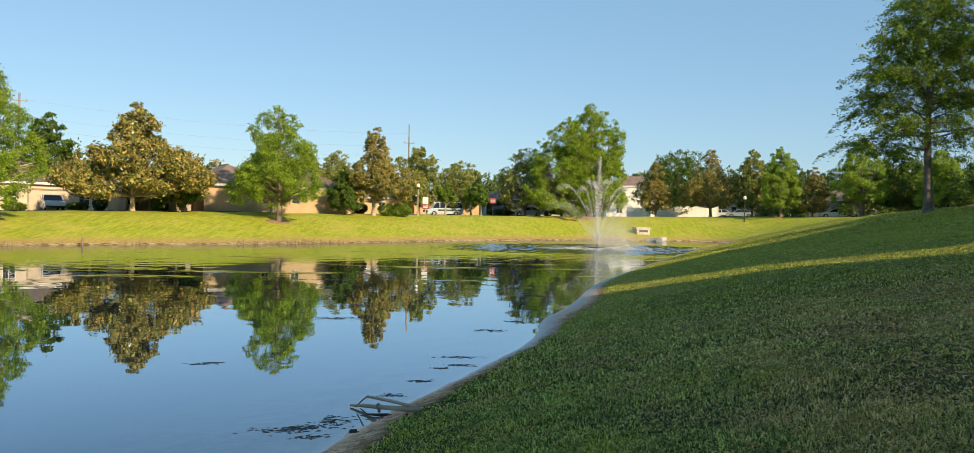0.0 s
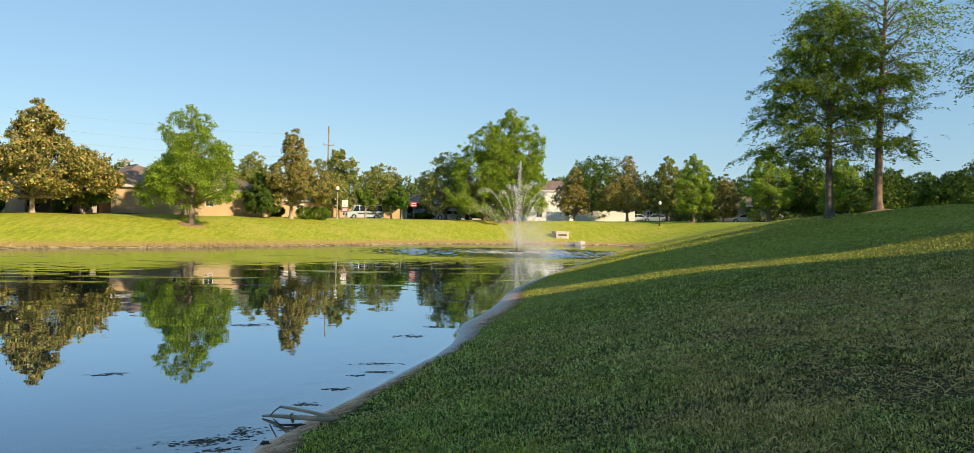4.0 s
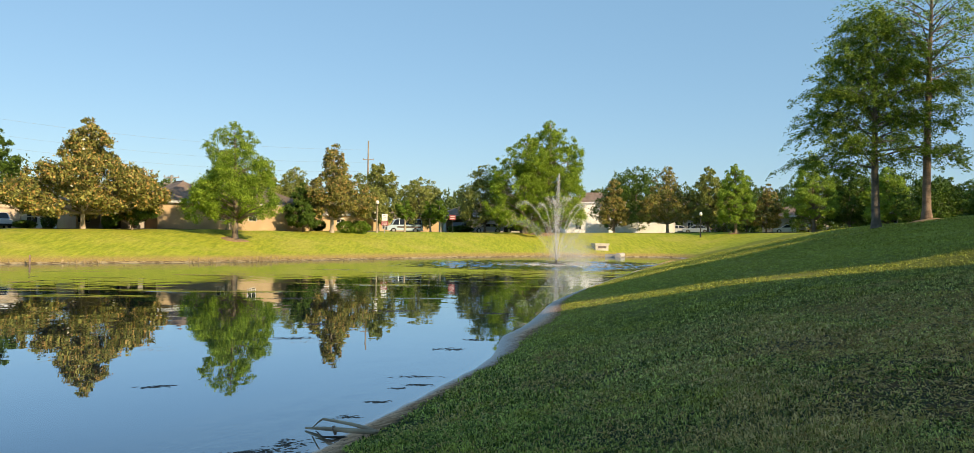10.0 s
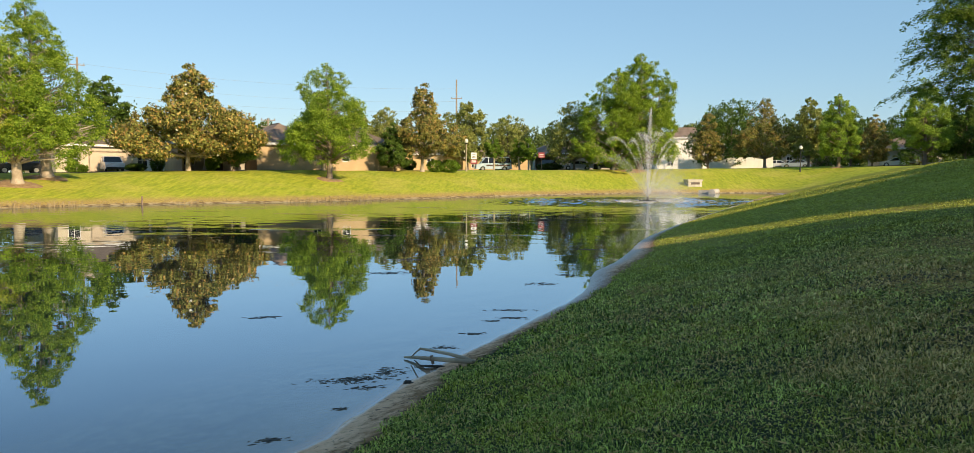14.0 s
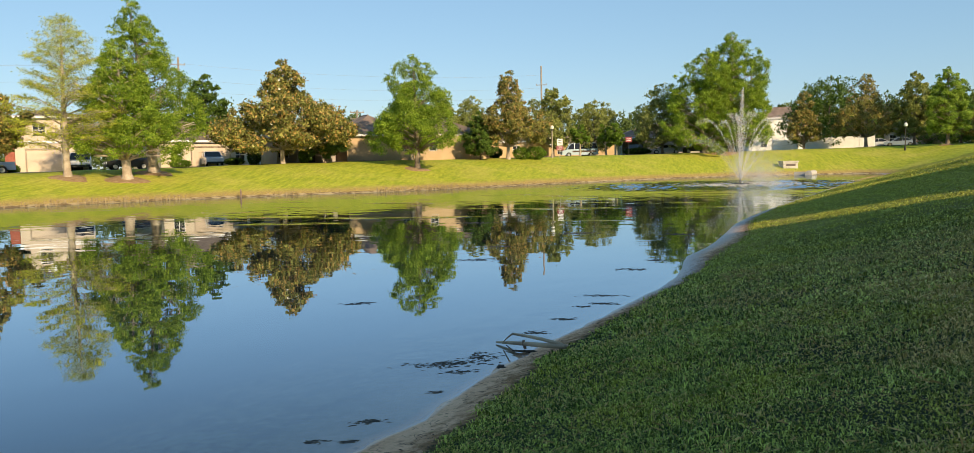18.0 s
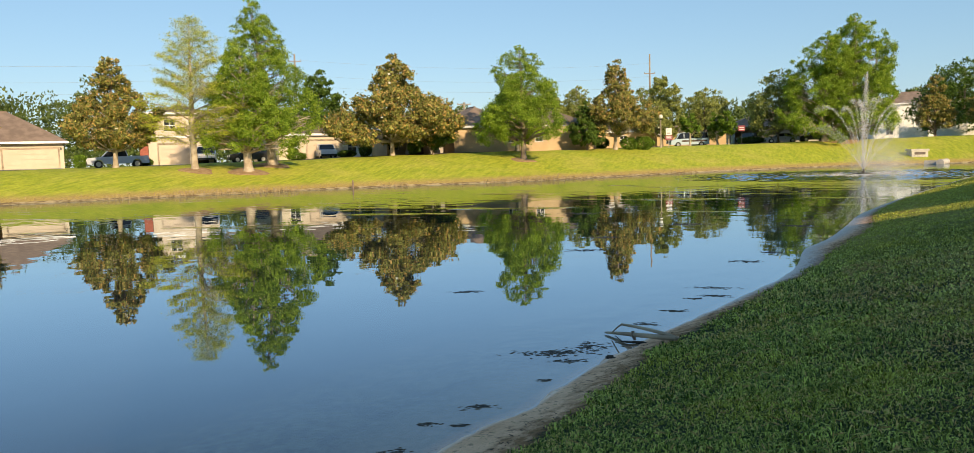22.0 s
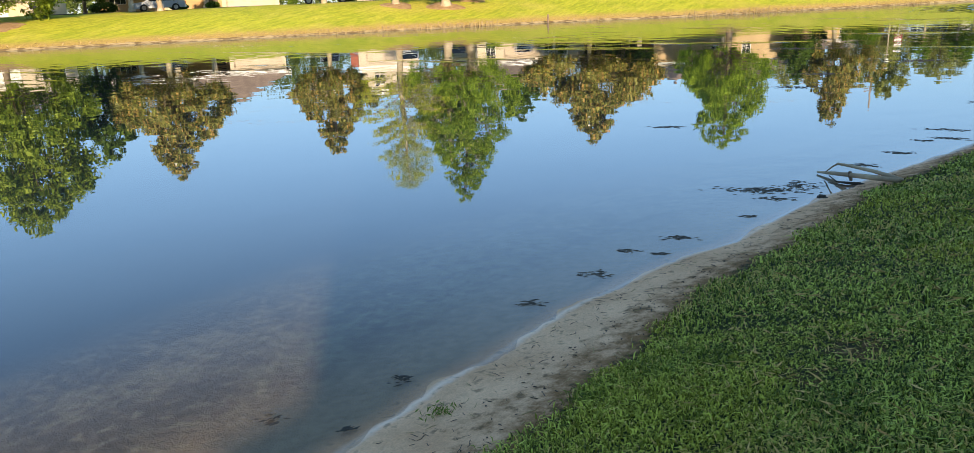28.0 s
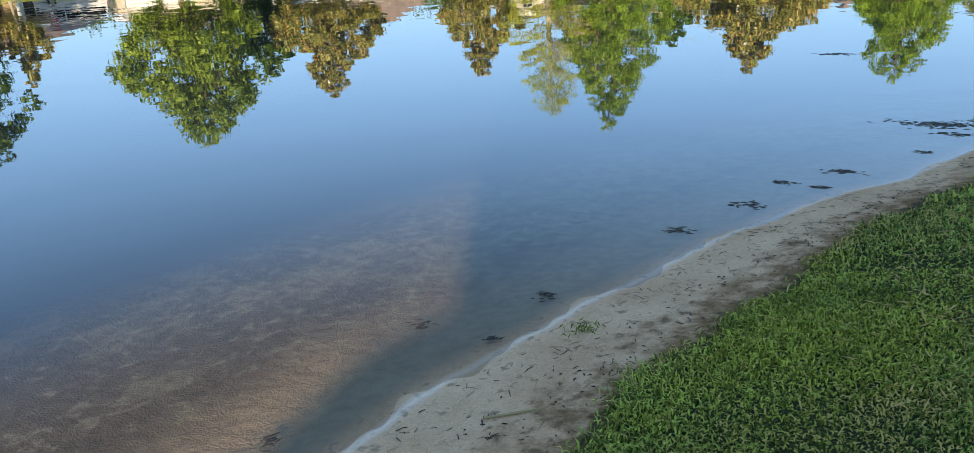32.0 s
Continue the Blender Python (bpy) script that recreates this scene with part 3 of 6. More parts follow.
def water_material():
    m, t, n, l, p = nodes_of("pond_water")
    n.remove(p)
    geo = n.new("ShaderNodeTexCoord").outputs["Object"]
    sep = n.new("ShaderNodeSeparateXYZ")
    l.new(geo, sep.inputs[0])
    # ripples: faint all over, choppy round the fountain
    dx = calc(t, "DIVIDE", calc(t, "SUBTRACT", sep.outputs[0], 9.5), 17.0)
    dy = calc(t, "DIVIDE", calc(t, "SUBTRACT", sep.outputs[1], 68.0), 13.0)
    away = calc(t, "SQRT", calc(t, "ADD", calc(t, "MULTIPLY", dx, dx), calc(t, "MULTIPLY", dy, dy)))
    chop = calc(t, "SUBTRACT", 1.0, ramp(t, away, 0.35, 1.15))
    span = n.new("ShaderNodeVectorMath")
    span.operation = "LENGTH"
    l.new(geo, span.inputs[0])
    breeze = ramp(t, span.outputs["Value"], 8, 55)
    slow = ramp(t, noise_node(t, 0.06, 2, geo), 0.4, 0.65)
    waves = noise_node(t, 0.9, 2, geo, 0.4)
    wide = n.new("ShaderNodeVectorMath")
    wide.operation = "MULTIPLY"
    wide.inputs[1].default_value = (0.10, 0.42, 1.0)
    l.new(geo, wide.inputs[0])
    streak = calc(t, "MULTIPLY", ramp(t, noise_node(t, 1.0, 3, wide.outputs[0]), 0.60, 0.70), ramp(t, span.outputs["Value"], 20, 34))
    amp = calc(t, "ADD", calc(t, "ADD", 0.0025, calc(t, "MULTIPLY", streak, 0.022)), calc(t, "ADD", calc(t, "MULTIPLY", chop, 0.02), calc(t, "MULTIPLY", calc(t, "MULTIPLY", breeze, calc(t, "ADD", slow, 0.35)), 0.014)))
    height = calc(t, "MULTIPLY", waves, amp)
    b = n.new("ShaderNodeBump")
    b.inputs["Strength"].default_value, b.inputs["Distance"].default_value = 1.0, 1.0
    l.new(height, b.inputs["Height"])
    clear = n.new("ShaderNodeBsdfTransparent")
    clear.inputs["Color"].default_value = (0.86, 0.82, 0.78, 1)
    murk = n.new("ShaderNodeBsdfDiffuse")
    murk.inputs["Color"].default_value = (0.05, 0.13, 0.26, 1)
    body = n.new("ShaderNodeMixShader")
    body.inputs[0].default_value = 0.03
    l.new(clear.outputs[0], body.inputs[1])
    l.new(murk.outputs[0], body.inputs[2])
    gloss = n.new("ShaderNodeBsdfGlossy")
    gloss.inputs["Roughness"].default_value = 0.0
    gloss.inputs["Color"].default_value = (0.70, 0.785, 0.86, 1)
    l.new(b.outputs[0], gloss.inputs["Normal"])
    lw = n.new("ShaderNodeLayerWeight")
    lw.inputs["Blend"].default_value = 0.5
    l.new(b.outputs[0], lw.inputs["Normal"])
    sheen = calc(t, "ADD", calc(t, "MULTIPLY", ramp(t, lw.outputs["Facing"], 0.475, 1.02), 0.96), 0.022)
    mx = n.new("ShaderNodeMixShader")
    l.new(sheen, mx.inputs[0])
    l.new(body.outputs[0], mx.inputs[1])
    l.new(gloss.outputs[0], mx.inputs[2])
    l.new(mx.outputs[0], n["Material Output"].inputs["Surface"])
    return m


WATER = water_material()
# the open water is flat; round the fountain it is chopped into small waves
px0, px1, py0, py1, cell = -9.0, 28.0, 54.0, 84.0, 0.2
water = Build()
for q in ((-90, 40, -60, py0), (-90, 40, py1, 115), (-90, px0, py0, py1), (px1, 40, py0, py1)):
    water.poly([(q[0], q[2], 0), (q[1], q[2], 0), (q[1], q[3], 0), (q[0], q[3], 0)])
cols, rows = int((px1 - px0) / cell) + 1, int((py1 - py0) / cell) + 1
wx, wy = np.meshgrid(np.linspace(px0, px1, cols), np.linspace(py0, py1, rows))
wr = np.hypot((wx - 9.5) / 1.15, wy - 68)
fade = np.clip(1 - (wr / 14.5) ** 2, 0, 1) * np.clip(np.minimum(np.minimum(wx - px0, px1 - wx), np.minimum(wy - py0, py1 - wy)) / 3, 0, 1)
wave_rng = np.random.default_rng(3)
wz = 0.018 * np.sin(5.2 * np.hypot(wx - 9.5, wy - 68))
for _ in range(16):
    kx, ky = wave_rng.normal(0, 3.2, 2)
    wz = wz + 0.014 * np.sin(kx * wx + ky * wy + wave_rng.uniform(0, 6.3))
wz = wz * fade
wj, wi = np.meshgrid(np.arange(cols - 1), np.arange(rows - 1))
wq = np.stack([wi * cols + wj, wi * cols + wj + 1, (wi + 1) * cols + wj + 1, (wi + 1) * cols + wj], -1).reshape(-1, 4)
flat_v, flat_f = np.array(water.v, float), np.array(water.f)
water_mesh = array_mesh("pond_water", np.concatenate([flat_v, np.stack([wx, wy, wz], -1).reshape(-1, 3)]), np.concatenate([flat_f, wq + len(flat_v)]), WATER, True)
single("pond_water", water_mesh, WATER, "calm pond water mirroring trees and blue sky", "water", kind="structure")


# ---- trees ----
def leaves(name, at, along, length, width, material, rng, fold=0.25, face=None):
    """Many small leaves, each a folded lozenge, at the given places and in the given directions, turned to face a way if one is given."""
    n = len(at)
    a = along / np.linalg.norm(along, axis=1, keepdims=True)
    b = np.cross(a, rng.normal(size=(n, 3)) * (1.0 if face is None else 0.55) + (0.0 if face is None else face))
    b /= np.linalg.norm(b, axis=1, keepdims=True)
    c = np.cross(a, b)
    size = rng.uniform(0.65, 1.3, (n, 1))
    l, w = a * length * size * 0.5, b * width * size * 0.5
    up = c * width * size * fold
    v = np.stack([at - l, at - l * 0.1 + w + up, at + l, at - l * 0.1 - w + up], 1).reshape(-1, 3)
    return array_mesh(name, v, np.arange(4 * n).reshape(n, 4), material)


SHAPES = {
    # crown's lowest limb, outline by height, limb's rise in degrees, leaves, their length and width, clump size, lobes and their flatness
    "cypress": (0.24, [(0, 0.8), (0.1, 1.0), (0.22, 0.92), (0.4, 0.76), (0.58, 0.7), (0.8, 0.48), (0.93, 0.27), (1, 0.06)], 14, 54000, 0.155, 0.08, 0.098, 100, 0.72),
    "broad_cypress": (0.22, [(0, 0.75), (0.12, 1.0), (0.35, 0.98), (0.6, 0.84), (0.8, 0.6), (0.93, 0.35), (1, 0.1)], 14, 50000, 0.18, 0.095, 0.098, 100, 0.74),
    "sparse": (0.14, [(0, 1.0), (0.2, 1.0), (0.42, 0.72), (0.7, 0.5), (1, 0.06)], 18, 25000, 0.18, 0.05, 0.38, 0, 1),
    "magnolia": (0.19, [(0, 0.7), (0.1, 1.0), (0.3, 1.0), (0.45, 0.78), (0.56, 0.46), (0.76, 0.37), (0.92, 0.24), (1, 0.07)], 24, 33000, 0.23, 0.115, 0.088, 84, 0.66),
    "oak": (0.2, [(0, 0.72), (0.16, 1.0), (0.5, 0.97), (0.75, 0.78), (0.92, 0.45), (1, 0.15)], 35, 16000, 0.32, 0.14, 0.125, 62, 0.8),
    "open": (0.24, [(0, 0.8), (0.1, 1.0), (0.3, 0.95), (0.5, 0.78), (0.7, 0.5), (0.9, 0.26), (1, 0.08)], 14, 80000, 0.145, 0.038, 0.38, 0, 1),
    "thin": (0.26, [(0, 0.75), (0.2, 1.0), (0.5, 0.85), (0.8, 0.5), (1, 0.1)], 26, 17000, 0.15, 0.040, 0.42, 0, 1),
}


def lobed_crown(outline, low, height, width, stem, lobe, many, flat, number, rng):
    """The foliage of a dense crown: rounded lobes set over its outline, each a cluster of tufts. Gives the lobes (middle, size, height share) and the leaves' places and outward ways."""
    share = np.linspace(0, 1, 200)
    reach = np.interp(share, *zip(*outline))
    weight = np.cumsum(reach + 0.12)
    swell = rng.uniform(0, 6.28, 6)
    lobes, tufts, ways, sizes = [], [], [], []
    turn = rng.uniform(0, 6.28)
    for k in range(many):
        f = float(np.interp((k + rng.uniform(0.1, 0.9)) / many, weight / weight[-1], share))
        turn += 2.4 + rng.normal(0, 0.25)
        deep = rng.uniform(0.25, 0.6) if k % 5 == 2 else rng.uniform(0.78, 1.0)
        wave = 1 + 0.16 * math.sin(2 * turn + swell[0] + 5 * f) + 0.12 * math.sin(3 * turn + swell[1] - 9 * f)
        r = width / 2 * float(np.interp(f, share, reach)) * wave
        size = width * lobe * rng.uniform(0.72, 1.25) * (0.45 + 0.55 * min(1.0, r / (width * 0.36)))
        c = stem(low + (1 - low) * f) * np.array([1, 1, 0]) + np.array([math.cos(turn), math.sin(turn), 0]) * max(0.0, r * deep - size * 0.75)
        c[2] = height * (low + (1 - low) * f) - size * 0.55 + rng.normal(0, 0.15)
        lobes.append((c, size, f))
        m = 15
        d = rng.normal(size=(m, 3)) + np.array([math.cos(turn), math.sin(turn), 0.35]) * 0.55
        d /= np.linalg.norm(d, axis=1, keepdims=True)
        tufts.append(c + d * size * rng.uniform(0.62, 1.08, (m, 1)) * np.array([1, 1, flat])), ways.append(d), sizes.append(np.full(m, size))
    tufts, ways, sizes = np.concatenate(tufts), np.concatenate(ways), np.concatenate(sizes)
    w = sizes**2 * rng.uniform(0.25, 1.6, len(sizes))
    pick = rng.choice(len(tufts), number, p=w / w.sum())
    at = tufts[pick] + rng.normal(0, 1, (number, 3)) * (sizes[pick] * 0.19)[:, None] * np.array([1, 1, 0.7])
    return lobes, at, ways[pick]


PETAL = surface("white_petals", (0.78, 0.76, 0.66), (0.84, 0.82, 0.74), 0.6, 3, 30, 0, 0.05)
cup = Build()
for k in range(8):
    w, w2, wm = math.pi * k / 4, math.pi * (k + 0.9) / 4, math.pi * (k + 0.45) / 4
    cup.poly([(0, 0, 0), (0.09 * math.cos(w), 0.09 * math.sin(w), 0.05), (0.15 * math.cos(wm), 0.15 * math.sin(wm), 0.11), (0.09 * math.cos(w2), 0.09 * math.sin(w2), 0.05)])
BLOSSOM_MESH = cup.mesh("blossom", PETAL)


def tree(kind, at, height, width, leaf, bark, seed, label, category="tree", low=None, lean=(0, 0), count=1.0, trunk=0.0165, limbs=46, group="", blossoms=0):
    """A tree: tapered trunk with root flare, limbs, and a crown of leaves in clumps along the limbs."""
    first, outline, rise, number, long, wide, clump, many, flatness = SHAPES[kind]
    first = first if low is None else low
    rng = np.random.default_rng(seed)
    t = thing("tree", at, label, category, group)
    r0 = height * trunk

    def stem(s):
        return np.array([lean[0] * s * s + 0.12 * math.sin(3 * s + seed), lean[1] * s * s + 0.1 * math.sin(4 * s + 2 * seed), height * s])

    ss = [0, 0.015, 0.05, 0.12, 0.25, 0.4, 0.55, 0.7, 0.85, 0.97]
    wood = Build().tube([stem(s) - ((0, 0, 0.15) if s == 0 else (0, 0, 0)) for s in ss],
                        [r0 * (1.75 if s == 0 else 1.4 if s < 0.02 else max(0.06, 1.08 * (1 - s) ** 0.85)) for s in ss], 9)
    if many:
        lobes, where, faces = lobed_crown(outline, first, height, width, stem, clump, int(many * limbs / 46), flatness, int(number * count), rng)
        for c, size, f in lobes[:: 2 if kind == "magnolia" else 1]:
            far = math.hypot(c[0], c[1])
            s = min(0.93, max(first * 0.62, c[2] / height - far * math.tan(radians(rise + 12)) / height))
            base = stem(s)
            r = max(0.014, r0 * 0.34 * (1 - 0.8 * f))
            c = base + (c - base) * 0.86
            mid = base + (c - base) * 0.5 + np.array([0, 0, (-0.05 if kind == "magnolia" else 0.06) * far])
            wood.tube([base, mid, c], [r, r * 0.62, r * 0.2], 5)
            for _ in range(2):
                tip = c + rng.normal(0, 0.5, 3) * size
                wood.tube([mid, (mid + c) / 2 + rng.normal(0, 0.1, 3), tip], [r * 0.4, r * 0.25, 0.008], 3)
        part("trunk", wood, bark, t, smooth=True)
        grow = max(1.0, (width / 9.5)) ** 0.6
        way = faces * 0.35 + rng.normal(0, 0.6, where.shape) + np.array([0, 0, -0.15 if kind == "cypress" else 0.1])
        part("crown", leaves("crown", where, way, long * grow, wide * grow, leaf, rng, face=faces), leaf, t)
        for k in rng.choice(len(where), blossoms, replace=False):
            part("blossom", BLOSSOM_MESH, PETAL, t, "large white magnolia flower", at=Matrix.Translation(where[k] + faces[k] * 0.18) @ Vector(faces[k]).to_track_quat("Z", "Y").to_matrix().to_4x4())
        return t
    near, limb_parts = kind in ("open", "thin"), []
    spots, ways, heft = [], [], []
    turn = rng.uniform(0, 6.28)
    reach = np.interp(np.linspace(0, 1, 40), *zip(*outline))
    lobes = rng.uniform(0.66, 1.15, 9)
    for k in range(limbs):
        f = (k + rng.uniform(0, 0.9)) / limbs
        f = f**0.9
        s = first + (0.97 - first) * f
        turn += 2.4 + rng.normal(0, 0.35)
        size = width / 2 * np.interp(f, np.linspace(0, 1, 40), reach) * rng.uniform(0.75, 1.08) * lobes[int((turn % 6.28) / 6.29 * 9)]
        lift = min(radians(rise + 34 * f + rng.normal(0, 13 if kind == "open" else 7)), 0.95)
        base = stem(s)
        out = np.array([math.cos(turn), math.sin(turn), 0])
        side = np.array([-out[1], out[0], 0]) * rng.normal(0, 0.12)
        tip = stem(s) + out * size + side * size + np.array([0, 0, size * math.tan(lift) * 0.55])
        mid = base + (tip - base) * 0.5 + np.array([0, 0, 0.10 * size])
        r = max(0.012, r0 * 0.3 * (1 - 0.75 * f) * min(1, size / (width * 0.3)))
        limb = Build() if near else wood
        limb.tube([base, mid, tip], [r, r * 0.6, r * 0.15], 5)
        m = max(3, int(size / clump * 1.5))
        for q in np.linspace(0.22, 1.0, m):
            p = base * (1 - q) ** 2 + 2 * q * (1 - q) * mid + tip * q * q
            spread = size * 0.28 * (1 - abs(q - 0.6))
            for w in (-1, 0, 1):
                at_p = p + np.array([-out[1], out[0], 0]) * spread * (w + rng.normal(0, 0.3)) + rng.normal(0, 0.12, 3)
                spots.append(at_p), ways.append(out + np.array([-out[1], out[0], 0]) * w * 0.5), heft.append(0.6 + 0.8 * q)
                if w and size > 0.8 and kind in ("open", "thin", "sparse"):
                    limb.tube([p, (p + at_p) / 2, at_p], [r * 0.25, r * 0.18, 0.006], 3)
        if near:
            limb_parts.append(limb)
    stem_part = part("trunk", wood, bark, t, smooth=True)
    for limb in limb_parts:
        part("limb", limb, bark, stem_part)
    spots, ways, heft = np.array(spots), np.array(ways), np.array(heft)
    n = int(number * count)
    heft = heft * rng.uniform(0.1, 1.6, len(heft)) ** 1.3
    pick = rng.choice(len(spots), n, p=heft / heft.sum())
    way = ways[pick] / np.linalg.norm(ways[pick], axis=1, keepdims=True)
    if near:
        # feathery sprays: leaflets in two ranks along drooping twigs
        bend = rng.normal(0, 0.45, spots.shape)[pick]
        run = rng.uniform(-0.15, 1.0, (n, 1))
        puff = (way + bend) * run * clump * 2.0 + np.array([0, 0, -1.0]) * run**2 * clump * 0.8 + rng.normal(0, 0.06, (n, 3))
    else:
        puff = rng.normal(0, clump * 0.62, (n, 3)) * np.array([1, 1, 0.45])
    where = spots[pick] + puff
    droop = {"open": -0.25, "thin": -0.35, "sparse": -0.2}[kind]
    way = ways[pick] * 0.8 + rng.normal(0, 0.6, (n, 3)) + np.array([0, 0, droop])
    part("crown", leaves("crown", where, way, long, wide, leaf, rng), leaf, t)
    return t


def stand_tree(kind, az, far, height, width, leaf, bark, seed, label, **more):
    more.setdefault("trunk", 0.023 if "cypress" in kind else 0.0165)
    more.setdefault("group", {"magnolia": "magnolias", "oak": "oaks"}.get(kind, "bald cypresses"))
    return tree(kind, stand(az, far, 0, 0.05), height, width, leaf, bark, seed, label, **more)


CY = "bald cypress with bright green feathery crown on the grassy bank"
MG = "southern magnolia with glossy olive and rust-brown leaves"
OK = "live oak with a broad dark green crown"
stand_tree("cypress", -14.9, 77, 11.2, 9.8, LEAF_CYPRESS, BARK, 1, CY)
stand_tree("cypress", -15.35, 84, 8.4, 6.6, LEAF_CYPRESS, BARK_PALE, 51, "smaller bald cypress standing before the beige house", count=0.6)
stand_tree("magnolia", -10.3, 89.5, 5.4, 4.6, LEAF_DARK, BARK, 52, "small dark-leaved tree beside the house", count=0.5)
stand_tree("cypress", -34.4, 68, 10.4, 8.6, LEAF_CYPRESS, BARK_PALE, 2, CY, count=0.9, trunk=0.034)
stand_tree("cypress", -32.7, 71, 14.3, 9.2, LEAF_CYPRESS, BARK_PALE, 3, CY, lean=(-1.3, 0), trunk=0.027)
stand_tree("sparse", -37.7, 68, 12.4, 9.2, LEAF_SPARSE, BARK_PALE, 4, "thinly leaved pale bald cypress with forked grey trunk", trunk=0.021, limbs=60)
stand_tree("broad_cypress", 5.7, 112, 14.2, 10.4, LEAF_CYPRESS, BARK_PALE, 5, CY, low=0.1, count=1.3, limbs=60)
stand_tree("broad_cypress", 7.4, 114, 16.4, 11.4, LEAF_CYPRESS, BARK_PALE, 6, CY, low=0.11, count=1.8, limbs=66)
stand_tree("cypress", 20.4, 118, 10.1, 6.6, LEAF_CYPRESS_LIT, BARK, 7, CY)
stand_tree("cypress", 25.4, 116, 11.2, 7.4, LEAF_CYPRESS_LIT, BARK, 8, CY)
stand_tree("cypress", 29.9, 112, 8.8, 6.4, LEAF_CYPRESS_LIT, BARK, 9, CY)
stand_tree("oak", -62.5, 68, 12.7, 10.2, LEAF_BROAD, BARK, 10, "broad green shade tree on the grassy bank", count=2.0, limbs=60)
stand_tree("magnolia", -24.2, 80, 10.0, 13.2, LEAF_MAGNOLIA, BARK_PALE, 11, MG, blossoms=16, count=1.5, low=0.23, trunk=0.021, limbs=64)
stand_tree("magnolia", -8.2, 91, 10.2, 8.7, LEAF_MAGNOLIA, BARK_PALE, 12, MG, blossoms=9, low=0.23, trunk=0.021, limbs=64)
stand_tree("magnolia", -42.7, 74, 9.5, 7.6, LEAF_MAGNOLIA, BARK_PALE, 13, MG, blossoms=12, low=0.23, trunk=0.021, limbs=64)
stand_tree("magnolia", -53.3, 73, 10.3, 10.4, LEAF_MAGNOLIA, BARK_PALE, 14, MG, blossoms=8, count=1.3, low=0.23, trunk=0.021, limbs=64)
stand_tree("magnolia", 15.8, 128, 10.6, 9.6, LEAF_MAGNOLIA, BARK_PALE, 15, MG, count=0.8, low=0.23, trunk=0.021, limbs=64)
stand_tree("magnolia", 12.1, 128, 8.9, 6.0, LEAF_MAGNOLIA, BARK, 16, MG, count=0.7)
stand_tree("magnolia", 22.5, 132, 8.0, 6.4, LEAF_MAGNOLIA, BARK, 17, MG, count=0.6)
stand_tree("magnolia", -21.3, 82, 5.6, 4.4, LEAF_DARK, BARK, 18, "small dark-leaved tree beside the house", count=0.6)
stand_tree("oak", -5.0, 118, 10.6, 6.6, LEAF_OAK, BARK, 21, OK)
stand_tree("oak", -12.7, 122, 10.0, 5.4, LEAF_OAK, BARK, 53, OK, count=0.6)
stand_tree("oak", -10.9, 124, 10.2, 6.0, LEAF_OAK, BARK, 54, OK, count=0.6)
stand_tree("oak", -2.0, 125, 8.7, 8.4, LEAF_OAK, BARK, 22, OK)
stand_tree("oak", 2.8, 118, 10.2, 9.2, LEAF_OAK, BARK, 23, OK)
stand_tree("oak", 13.6, 142, 12.0, 15.5, LEAF_DARK, BARK, 24, OK)
stand_tree("oak", 18.6, 126, 9.8, 6.2, LEAF_OAK, BARK, 25, OK)
stand_tree("oak", 27.6, 118, 9.4, 6.0, LEAF_DARK, BARK, 26, OK)
stand_tree("oak", 33.0, 115, 7.4, 7.2, LEAF_DARK, BARK, 27, OK)
stand_tree("oak", 36.4, 95, 5.6, 7.0, LEAF_DARK, BARK, 28, OK)
stand_tree("oak", -29.3, 100, 11.2, 6.0, LEAF_DARK, BARK, 29, OK)
stand_tree("oak", -57.5, 80, 9.0, 6.0, LEAF_DARK, BARK, 30, OK)
stand_tree("oak", -75.8, 74, 13.5, 8.0, LEAF_DARK, BARK, 31, OK)
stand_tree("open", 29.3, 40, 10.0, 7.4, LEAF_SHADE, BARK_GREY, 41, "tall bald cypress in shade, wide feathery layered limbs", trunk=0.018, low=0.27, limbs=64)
stand_tree("thin", 32.3, 40.5, 13.4, 6.4, LEAF_CYPRESS, BARK_DARK, 42, "tall bald cypress with reddish trunk and thin open crown", trunk=0.0135, low=0.40, limbs=50)
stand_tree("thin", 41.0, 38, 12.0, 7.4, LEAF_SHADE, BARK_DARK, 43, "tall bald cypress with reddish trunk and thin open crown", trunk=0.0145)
for k, (az, far, tall, wide) in enumerate(((19.4, 150, 10, 9), (21.2, 144, 9.5, 8), (24.2, 146, 9.5, 8.5), (25.3, 128, 8, 7), (28.9, 132, 10, 9), (30.9, 128, 10, 8.5), (34.6, 112, 6.8, 7), (39.2, 84, 7.6, 9), (31.9, 108, 7, 7), (17.0, 158, 10, 9))):
    stand_tree("oak", az, far, tall, wide, LEAF_DARK, BARK, 130 + k, OK, low=0.12, count=0.5)
stand_tree("magnolia", -72.2, 75, 7.0, 4.6, LEAF_MAGNOLIA, BARK_PALE, 150, "small pale-leaved flowering tree by the corner house", count=0.35, low=0.3)


# ---- houses across the water ----
def wall_with_openings(b, x0, x1, y0, y1, z0, z1, holes):
    return b.pierced(x0, x1, y0, y1, z0, z1, holes)


